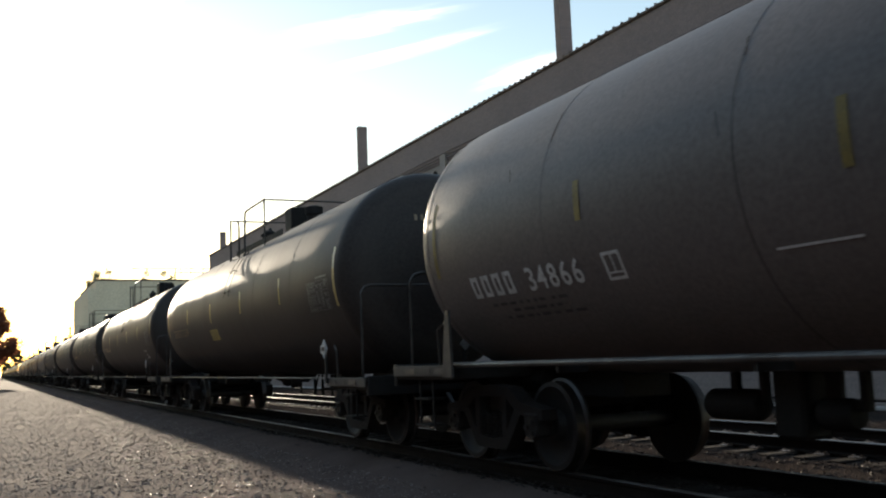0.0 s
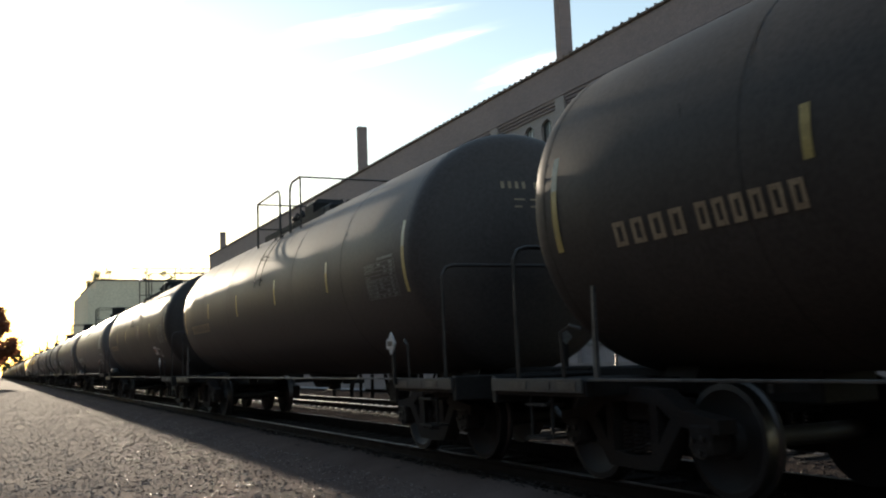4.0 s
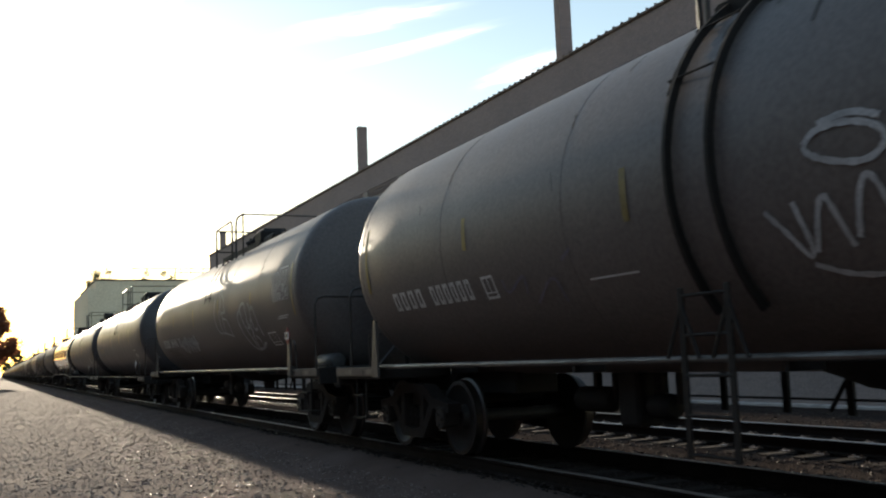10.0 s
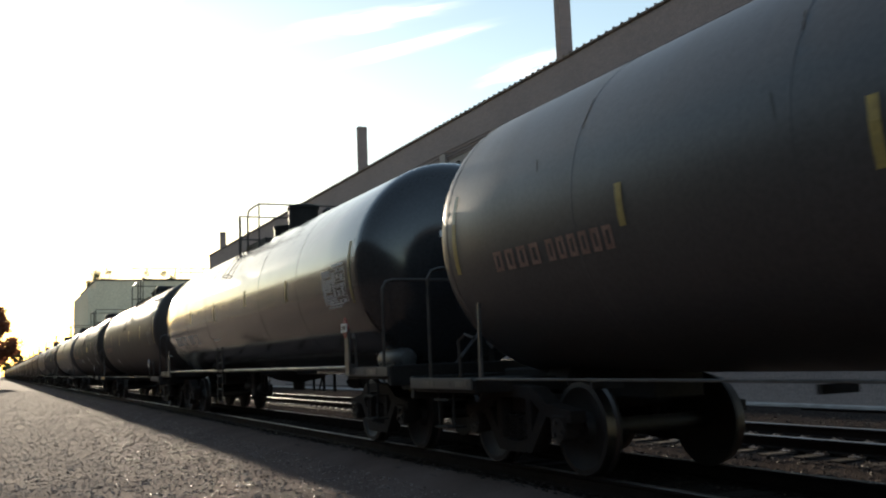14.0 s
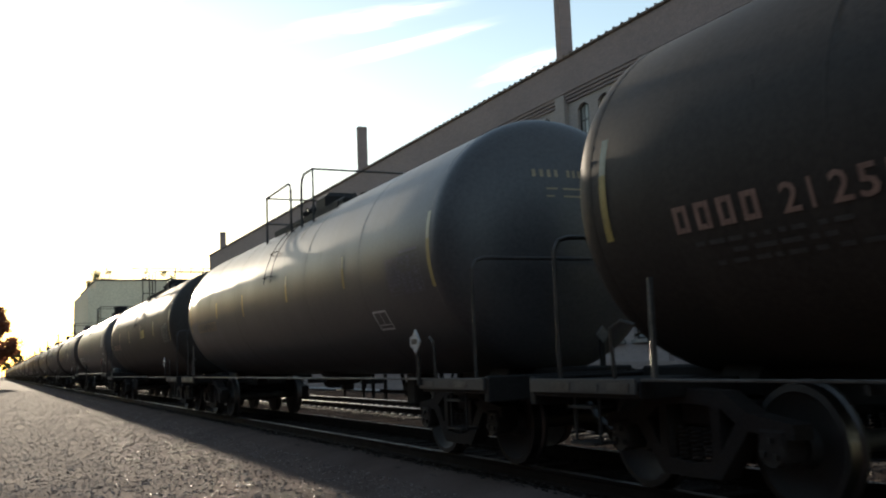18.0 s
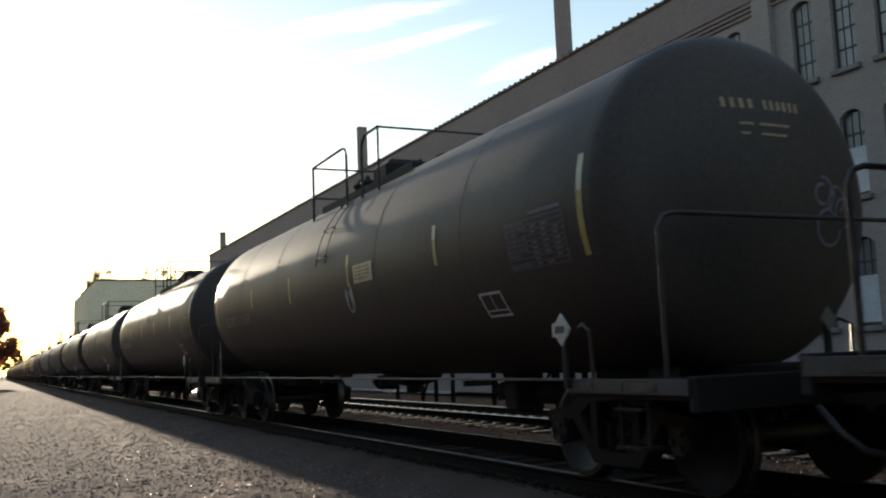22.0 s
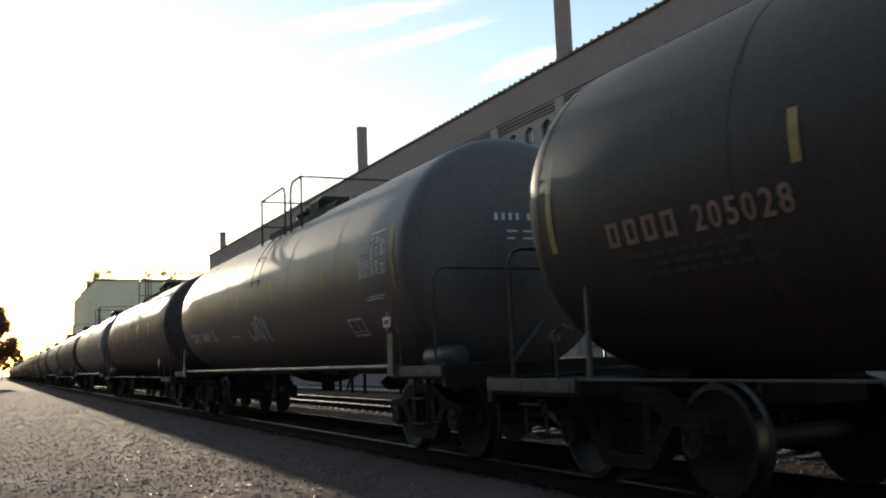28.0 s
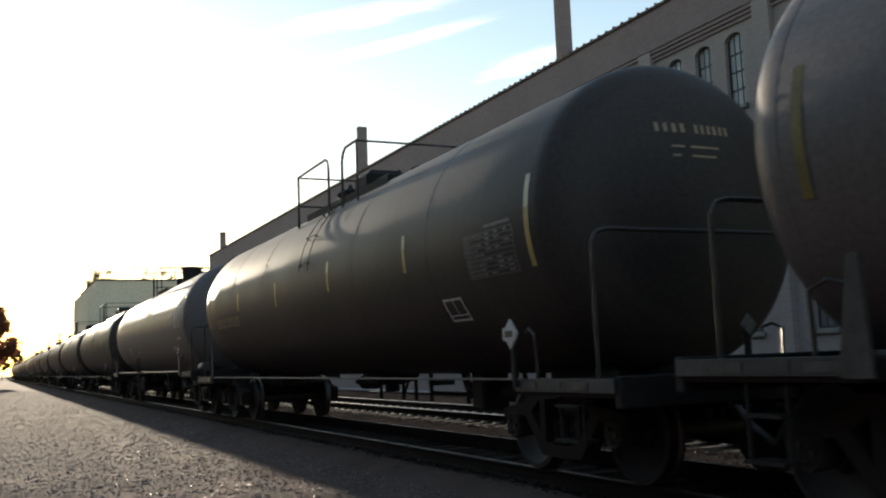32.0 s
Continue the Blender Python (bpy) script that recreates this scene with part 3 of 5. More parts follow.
def build_clouds():
    """Streaks of ice cloud that drift slowly upwards."""
    made = []
    for n, (az, el, w, h, lean, cut, strength, rise) in enumerate(CLOUDS):
        m = glow_cloud("ice_cloud_%d" % n, strength, 2.2, (0.8, 1.5, 1.0), cut, n)
        bm = bmesh.new()
        cuts = 24
        grid = [[bm.verts.new((2 * i / cuts - 1, 2 * j / 8 - 1, 0.05 * math.sin(3 * i / cuts))) for j in range(9)] for i in range(cuts + 1)]
        for i in range(cuts):
            for j in range(8):
                bm.faces.new((grid[i][j], grid[i + 1][j], grid[i + 1][j + 1], grid[i][j + 1]))
        ob = tagged(new("cloud", finish("cloud", bm, m)), "thin white streak of ice cloud in the blue sky", "cloud", "ice clouds", "structure")
        ob.scale = (w, h, 1)
        made.append((ob, az, el, lean, rise))
    return made


def sky_place(az, el, far=2600.0):
    a, e = radians(az), radians(el)
    return EYE + far * Vector((math.sin(a) * math.cos(e), math.cos(a) * math.cos(e), math.sin(e)))


# ---- the train
TANK_R, TANK_Z, HALF = 1.535, 2.50, 7.55      # shell radius, axis height, half length between the heads
HEAD, LEAD, DISH = 0.62, 7.42, 2.15           # depth of the heads, leading end of the shell, roundness


def shell_point(y, deg, lift=0.0):
    """A point on the shell's side that faces the camera: deg above the tank's axis."""
    a = radians(deg)
    return Vector((-(TANK_R + lift) * math.cos(a), y, TANK_Z + (TANK_R + lift) * math.sin(a)))


def patch(bm, y0, y1, d0, d1, lift=0.006, skew=0.0):
    """A painted rectangle on the shell; skew shifts its top along the car."""
    n = max(1, int(abs(d1 - d0) / 4))
    rows = [[bm.verts.new(shell_point(y + skew * (k / n), d0 + (d1 - d0) * k / n, lift)) for y in (y0, y1)] for k in range(n + 1)]
    for a, b in zip(rows, rows[1:]):
        bm.faces.new((a[0], a[1], b[1], b[0]))


@functools.lru_cache(None)
def text_flat(body, height):
    """Letters of the built-in font as a flat mesh: vertices and faces, its left bottom at 0, 0."""
    cu = bpy.data.curves.new("letters", "FONT")
    cu.body, cu.size, cu.resolution_u = body, height / 0.72, 2
    cu.offset = height * 0.022
    ob = bpy.data.objects.new("letters", cu)
    scene.collection.objects.link(ob)
    dg = bpy.context.evaluated_depsgraph_get()
    me = bpy.data.meshes.new_from_object(ob.evaluated_get(dg))
    out = [v.co.copy() for v in me.vertices], [list(p.vertices) for p in me.polygons]
    bpy.data.objects.remove(ob)
    bpy.data.curves.remove(cu)
    bpy.data.meshes.remove(me)
    return out


def text_on_shell(bm, body, y_left, deg_low, height, width=None):
    vs, fs = text_flat(body, height)
    w = max(v.x for v in vs)
    k = (width / w) if width else 1
    made = [bm.verts.new(shell_point(y_left - v.x * k, deg_low + math.degrees(v.y / TANK_R), 0.008)) for v in vs]
    for f in fs:
        bm.faces.new([made[i] for i in f])


def mark_bars(parent, material, y_left, deg_low, height, step, count=4):
    """The owner's mark, as plain stencilled blocks of the letters' size: two uprights joined at top and foot, with stencil gaps."""
    d = math.degrees(height / TANK_R)
    for k in range(count):
        bm = bmesh.new()
        y = y_left - step * k
        for u, v, lo, hi in ((0.0, 0.20, 0.0, 1.0), (0.46, 0.66, 0.0, 1.0), (0.22, 0.44, 0.80, 1.0), (0.22, 0.44, 0.0, 0.20)):
            patch(bm, y - step * u, y - step * v, deg_low + d * lo, deg_low + d * hi, 0.008)
        part("stencil_block", bm, material, parent)


def head_point(x, z, lift=0.008, end=-1):
    r = min(0.999, math.hypot(x, z - TANK_Z) / TANK_R)
    return Vector((x, end * (LEAD + lift + HEAD * (1 - r ** DISH) ** (1 / DISH)), z))


def head_bars(bm, x, z, w, h, end=-1):
    n = max(1, int(w / 0.12))
    for k in range(n):
        xa, xb = x + w * k / n, x + w * (k + 1) / n
        bm.faces.new([bm.verts.new(head_point(*q, end=end)) for q in ((xa, z), (xb, z), (xb, z + h), (xa, z + h))])


def tank_mesh(extra=0.0):
    """Cylinder with dished ends that turn over a tight knuckle."""
    bm = bmesh.new()
    lead, half = LEAD + extra, HALF + extra
    dish = []
    for k in range(16):
        a = math.pi / 2 * k / 16
        dish.append((max(0.02, TANK_R * math.sin(a) ** (2 / DISH)), HEAD * math.cos(a) ** (2 / DISH)))
    prof = [(r, -lead - h) for r, h in dish]
    prof += [(TANK_R, -lead + (lead + half) * k / 12) for k in range(13)]
    prof += [(r, half + h) for r, h in reversed(dish)]
    lathe(bm, prof, "y", 72, (0, 0, TANK_Z))
    return finish("tank", bm, BLACK, True)


def seam_mesh(wide=0.016, proud=0.0025):
    bm = bmesh.new()
    lathe(bm, [(TANK_R - 0.02, -wide), (TANK_R + proud, -wide * 0.6), (TANK_R + proud, wide * 0.6), (TANK_R - 0.02, wide)], "y", 72, (0, 0, TANK_Z))
    return finish("weld_seam", bm, BLACK, True)


def wheelset_mesh():
    bm = bmesh.new()
    for s in (-1, 1):
        prof = [(0.10, 0.68), (0.36, 0.68), (0.40, 0.69), (0.485, 0.685), (0.485, 0.715), (0.457, 0.735), (0.452, 0.83), (0.40, 0.835), (0.36, 0.79), (0.16, 0.76), (0.13, 0.84), (0.10, 0.84)]
        lathe(bm, [(r, s * h) for r, h in prof], "x", 32)
    lathe(bm, [(0.085, -0.98), (0.085, 0.98)], "x", 12)
    for s in (-1, 1):
        lathe(bm, [(0.02, s * 1.10), (0.12, s * 1.10), (0.13, s * 1.06), (0.13, s * 0.98)], "x", 14)
        for k in range(3):
            a = 2.094 * k
            c = Vector((s * 1.11, 0.07 * math.cos(a), 0.07 * math.sin(a)))
            box(bm, c.x - 0.015, c.x + 0.015, c.y - 0.02, c.y + 0.02, c.z - 0.02, c.z + 0.02)
    for f in bm.faces:
        c = f.calc_center_median()
        r = math.hypot(c.y, c.z)
        if 0.43 < r < 0.48 and 0.70 < abs(c.x) < 0.84:
            f.material_index = 1
    return finish("wheelset", bm, [WHEEL, TREAD], True)


def side_frame(bm, s):
    """Cast side frame: a bow over both axle boxes with a spring nest between them."""
    x0, x1 = s * 0.90, s * 1.08
    def slab(pts):
        a = [bm.verts.new((x0, y, z)) for y, z in pts]
        b = [bm.verts.new((x1, y, z)) for y, z in pts]
        n = len(pts)
        for k in range(n):
            bm.faces.new((a[k], a[(k + 1) % n], b[(k + 1) % n], b[k]))
        bm.faces.new(a[::-1])
        bm.faces.new(b)
    for m in (-1, 1):
        slab([(m * y, z) for y, z in ((1.10, 0.64), (0.68, 0.70), (0.40, 0.86), (0, 0.88), (0, 0.76), (0.36, 0.74), (0.60, 0.58), (1.10, 0.53))])
        slab([(m * y, z) for y, z in ((0.66, 0.58), (0.52, 0.62), (0.30, 0.33), (0, 0.30), (0, 0.19), (0.34, 0.20))])
        slab([(m * y, z) for y, z in ((0.36, 0.76), (0.36, 0.30), (0.26, 0.30), (0.26, 0.76))])
        box(bm, min(x0, x1 + s * 0.02), max(x0, x1 + s * 0.02), m * 0.89 - 0.13, m * 0.89 + 0.13, 0.36, 0.60, 0.02)
    for k in range(3):
        y = -0.15 + 0.15 * k
        tube(bm, [(s * 0.99 + 0.045 * math.cos(q * 1.1), y + 0.055 * math.sin(q * 1.1), 0.31 + 0.006 * q) for q in range(44)], 0.014, 5)


def bogie_meshes():
    """The bolster, both side frames and the two brake beams."""
    bm = bmesh.new()
    box(bm, -0.98, 0.98, -0.20, 0.20, 0.58, 0.76, 0.02)
    out = [finish("bogie", bm, TRUCK)]
    for s in (-1, 1):
        bm = bmesh.new()
        side_frame(bm, s)
        out.append(finish("side_frame", bm, TRUCK))
    for m in (-1, 1):
        bm = bmesh.new()
        tube(bm, [(-0.8, m * 0.36, 0.42), (0.8, m * 0.36, 0.42)], 0.05, 8)
        for s in (-1, 1):
            box(bm, s * 0.75 - 0.06, s * 0.75 + 0.06, m * 0.37 - 0.04, m * 0.37 + 0.04, 0.30, 0.58)
        out.append(finish("brake_beam", bm, TRUCK))
    return out


def coupler_mesh():
    bm = bmesh.new()
    box(bm, -0.11, 0.11, -0.30, 0.42, 0.70, 0.92, 0.02)
    box(bm, -0.19, 0.14, 0.40, 0.66, 0.64, 0.98, 0.04)
    box(bm, 0.10, 0.22, 0.48, 0.74, 0.66, 0.96, 0.04)
    tube(bm, [(-1.35, -0.15, 0.80), (-0.6, -0.12, 0.78), (-0.2, 0.10, 0.90), (-0.1, 0.35, 1.0)], 0.018, 6)
    return finish("coupler", bm, TRUCK)


def bend_bar(points, r=0.023):
    bm = bmesh.new()
    tube(bm, points, r, 8)
    return bm


def ladder(parent, deck):
    """Rungs on the shell below the deck; the charcoal pattern also has a hanging ladder beside its side rail."""
    def on_shell(y, d, lift):
        return (-(TANK_R + lift) * math.cos(radians(d)), y, TANK_Z + (TANK_R + lift) * math.sin(radians(d)))
    y0, y1 = {"A": (-0.49, -0.04), "B": (0.54, 1.03), "D": (-0.60, -0.08)}[deck]
    for d in (45, 27, 10) if deck != "B" else (45, 26):
        part("rung", bend_bar([on_shell(y0, d, -0.01), on_shell(y0, d, 0.06), on_shell(y1, d, 0.06), on_shell(y1, d, -0.01)], 0.010), FRAME, parent)
    for y in (y0, y1):
        part("ladder_stringer", bend_bar([on_shell(y, 66 - 4 * k, 0.035) for k in range(12 if deck == "B" else 16)], 0.0065), FRAME, parent)
    if deck == "B":
        hanging_ladder(parent, 0.38, 0.86)


def hanging_ladder(parent, y0, y1):
    """The ladder beside the side rail, with splayed braces where it meets the rail."""
    x = -TANK_R - 0.06
    for y in (y0, y1):
        bm = bmesh.new()
        box(bm, x - 0.010, x + 0.010, y - 0.030, y + 0.030, 0.42, 1.62, 0.004)
        part("ladder_stringer", bm, FRAME, parent)
        for lean in (-0.17, 0.17):
            bm = bmesh.new()
            tube(bm, [(x, y, 1.50), (x - 0.01, y + lean, 1.12)], 0.016, 6)
            part("ladder_brace", bm, FRAME, parent)
    for z in (1.56, 1.28, 1.00, 0.72, 0.45):
        part("ladder_rung", bend_bar([(x, y0, z), (x, y1, z)], 0.013), FRAME, parent)


def side_ladder(parent, y0, y1):
    """Two deep flat stringers that follow the shell from the deck down to the hanging ladder."""
    for y in (y0, y1):
        bm = bmesh.new()
        rows = []
        for k in range(18):
            a = radians(60 - 6.0 * k)
            rows.append([bm.verts.new((-(TANK_R + lift) * math.cos(a), y + dy, TANK_Z + (TANK_R + lift) * math.sin(a))) for dy, lift in ((-0.018, 0.012), (0.018, 0.012), (0.018, 0.075), (-0.018, 0.075))])
        for a, b in zip(rows, rows[1:]):
            for q in range(4):
                bm.faces.new((a[q], a[(q + 1) % 4], b[(q + 1) % 4], b[q]))
        bm.faces.new(rows[0])
        bm.faces.new(rows[-1][::-1])
        part("ladder_rail", bm, FRAME, parent, "deep flat ladder stringer bent round the tank")


def platform_rails(parent, style, shift=0.0, nearer=0.0):
    before = set(parent.children)
    top, low = 4.58, TANK_Z + 1.10
    if style == "A":
        ends, arch, mid = (1.68, -0.05), (-0.74 + nearer, -1.43 + nearer), -1.43 + nearer
    else:
        ends, arch, mid = (1.10, 1.01), (0.34, -0.66), -0.66
    for side in (-1, 1):
        x = side * 1.02
        if style == "A":
            part("railing", bend_bar([(x, ends[0], low), (x, ends[0], top), (x, ends[1] + 0.16, top + 0.01), (x, ends[1] + 0.05, top - 0.03), (x, ends[1], top - 0.13), (x, ends[1], low)]), GRAB, parent)
        else:
            part("railing", bend_bar([(x, ends[0], low), (x, ends[0], top)]), GRAB, parent)
            part("railing", bend_bar([(x, ends[1], low), (x, ends[1], top - 0.05)]), GRAB, parent)
        part("railing", bend_bar([(x, arch[0], low), (x, arch[0], top - 0.20), (x, arch[0] - 0.05, top - 0.08), (x, arch[0] - 0.17, top), (x, arch[1], top)]), GRAB, parent)
        part("rail_post", bend_bar([(x, mid, low), (x, mid, top)], 0.018), GRAB, parent)
    for y, z in ((ends[0], top - 0.005), (arch[1], top), (ends[0], low + 0.45)):
        part("cross_rail", bend_bar([(-1.04, y, z), (1.04, y, z)], 0.018), GRAB, parent)
    for side in (-1, 1):
        bm = bmesh.new()
        xa, xb = sorted((side * 0.42, side * 0.86))
        za = TANK_Z + 1.33
        for k in range(9):
            x = xa + (xb - xa) * k / 8
            box(bm, x - 0.008, x + 0.008, arch[1], ends[0], za, za + 0.04)
        for k in range(8):
            y = arch[1] + (ends[0] - arch[1]) * k / 7
            box(bm, xa, xb, y - 0.012, y + 0.012, za - 0.012, za + 0.032)
        fascia = bmesh.new()
        box(fascia, side * 0.87 - 0.008, side * 0.87 + 0.008, arch[1] - (0.9 if style == "A" else 0.0), ends[0] - 0.04, za - 0.09, za + 0.05)
        part("toe_board", fascia, FRAME, parent)
        part("walkway_grating", bm, FRAME, parent, "open steel grating walkway on the tank top")
        for y in (arch[1] + 0.2, ends[0] - 0.2):
            bm = bmesh.new()
            box(bm, side * 0.84 - 0.02, side * 0.84 + 0.02, y - 0.03, y + 0.03, TANK_Z + 1.2, za)
            part("bracket", bm, FRAME, parent)
    dome = bmesh.new()
    if style == "A":
        lathe(dome, [(0.27, 3.96), (0.27, 4.06), (0.30, 4.07), (0.30, 4.10), (0.2, 4.13), (0.03, 4.14)], "z", 24, (0, -1.9, 0))
        part("manway", dome, FRAME, parent, "low bolted manway with hinged lid", True)
        bm = bmesh.new()
        box(bm, -0.34, 0.34, -0.12, 0.62, 3.98, 4.44, 0.09)
        part("valve_housing", bm, FRAME, parent, "dark rounded valve housing on the deck")
        bm = bmesh.new()
        box(bm, -0.30, 0.30, -0.98, -0.13, 3.98, 4.22, 0.05)
        part("valve_housing", bm, FRAME, parent)
        for y in (-0.2, 1.3, 1.7):
            bm = bmesh.new()
            lathe(bm, [(0.09, 4.0), (0.09, 4.25), (0.13, 4.26), (0.13, 4.31), (0.05, 4.36), (0.02, 4.42)], "z", 12, (0.2 if y < 0 else -0.15, y, 0))
            part("vent_valve", bm, FRAME, parent, "", True)
    else:
        lathe(dome, [(0.32, 3.92), (0.32, 4.50), (0.345, 4.51), (0.345, 4.57), (0.30, 4.60), (0.05, 4.62)], "z", 28, (0, -0.50, 0))
        part("protective_housing", dome, FRAME, parent, "round protective housing on the tank top", True)
        bm = bmesh.new()
        lathe(bm, [(0.30, 3.95), (0.30, 4.25), (0.33, 4.26), (0.33, 4.31), (0.03, 4.36)], "z", 20, (0, 0.75, 0))
        part("manway", bm, FRAME, parent, "", True)
        for y in (-1.9, 1.4):
            bm = bmesh.new()
            lathe(bm, [(0.08, 3.98), (0.08, 4.2), (0.12, 4.21), (0.12, 4.27), (0.03, 4.34)], "z", 12, (0.1, y, 0))
            part("vent_valve", bm, FRAME, parent, "", True)
    slide(parent, before, shift)


def slide(parent, before, dy):
    for o in set(parent.children) - before:
        o.location.y += dy


def end_gear(parent, style, sill, end):
    """End platform, handrail, reservoir and steps at one end (end -1 leads)."""
    y_in, y_out = end * 7.0, end * 8.62
    ya, yb = sorted((y_in, y_out))
    bm = bmesh.new()
    box(bm, -1.52, 1.52, ya, yb, sill - 0.16, sill - 0.02, 0.012)
    box(bm, -1.53, 1.53, y_out - 0.05, y_out + 0.05, sill - 0.24, sill + 0.02, 0.012)
    part("end_platform", bm, FRAME, parent)
    bm = bmesh.new()
    box(bm, -1.555, -1.531, ya + 0.02, yb, sill - 0.12, sill + 0.0, 0.004)
    part("platform_edge", bm, RESERVOIR, parent, "worn grey edge of the end platform")
    for k in range(3):
        bm = bmesh.new()
        y = end * (7.25 + 0.42 * k)
        box(bm, -1.562, -1.556, y - 0.15, y + 0.15, sill - 0.095, sill - 0.03)
        part("edge_tape", bm, EDGE if k != 1 else RESERVOIR, parent)
    yh = end * 8.25
    if end < 0:
        bm = bmesh.new()
        pts = [(0.03, 1.29), (0.115, 1.385), (0.03, 1.48), (-0.055, 1.385)]
        a, b = ([bm.verts.new((x, -8.46 + dy, z)) for x, z in pts] for dy in (0, 0.02))
        for k in range(4):
            bm.faces.new((a[k], a[(k + 1) % 4], b[(k + 1) % 4], b[k]))
        bm.faces.new(a)
        bm.faces.new(b[::-1])
        p = part("end_placard", bm, PANEL_INK, parent, "small diamond placard at the end platform")
        bm = bmesh.new()
        box(bm, 0.0, 0.06, -8.44, -8.41, sill - 0.02, 1.40)
        part("placard_stem", bm, FRAME, p)
    part("end_handrail", bend_bar([(-1.45, yh, sill), (-1.45, yh, 2.12), (-1.40, yh, 2.21), (-1.30, yh, 2.24), (1.30, yh, 2.24), (1.40, yh, 2.21), (1.45, yh, 2.12), (1.45, yh, sill)], 0.021), GRAB, parent)
    for side in (-1, 1):
        bm = bmesh.new()
        for z in (0.42, 0.72):
            box(bm, side * 1.42 - 0.11, side * 1.42 + 0.11, yh - end * 0.42 - 0.18, yh - end * 0.42 + 0.18, z, z + 0.025)
        for yy in (-0.18, 0.18):
            tube(bm, [(side * 1.46, yh - end * 0.42 + yy, sill - 0.1), (side * 1.46, yh - end * 0.42 + yy, 0.42)], 0.016, 6)
        part("sill_step", bm, FRAME, parent)
        part("grab_iron", bend_bar([(side * 1.50, end * 7.35, sill - 0.05), (side * 1.52, end * 7.35, sill + 0.40), (side * 1.50, end * 7.22, sill + 0.46), (side * 1.46, end * 7.10, sill + 0.42)], 0.018), GRAB, parent)
    if end < 0 and style == "B":
        bm = bmesh.new()
        lathe(bm, [(0.03, -0.44), (0.11, -0.42), (0.15, -0.36), (0.15, 0.36), (0.11, 0.42), (0.03, 0.44)], "y", 20, (-0.95, -7.47, sill + 0.09))
        part("air_reservoir", bm, RESERVOIR, parent, "dull grey air reservoir on the end platform", True)
        bm = bmesh.new()
        box(bm, -1.10, -0.80, -7.75, -7.2, sill - 0.02, sill + 0.05)
        part("reservoir_cradle", bm, FRAME, parent)
        part("brace", bend_bar([(-0.35, -8.1, sill), (0.25, -7.9, sill + 0.55)], 0.022), EDGE, parent)
    elif end > 0:
        bm = bmesh.new()
        pts = [(6.90, 1.70), (6.98, 1.70), (7.10, 0.98), (6.86, 0.98)] if style == "B" else [(6.70, 1.73), (6.73, 1.73), (6.75, 0.98), (6.70, 0.98)]
        a, b = ([bm.verts.new((-1.60 + dx, y, z)) for y, z in pts] for dx in (0, 0.03))
        for k in range(4):
            bm.faces.new((a[k], a[(k + 1) % 4], b[(k + 1) % 4], b[k]))
        bm.faces.new(a)
        bm.faces.new(b[::-1])
        part("placard_post", bm, EDGE, parent, "tapered grey steel post")
        bm = bmesh.new()
        lathe(bm, [(0.03, -0.06), (0.24, -0.05), (0.27, 0.0), (0.24, 0.05), (0.03, 0.06)], "y", 20, (0.45, 8.6, 1.75))
        part("brake_wheel", bm, FRAME, parent, "", True)
        part("brake_shaft", bend_bar([(0.45, 8.5, sill), (0.45, 8.5, 1.78)], 0.02), FRAME, parent)


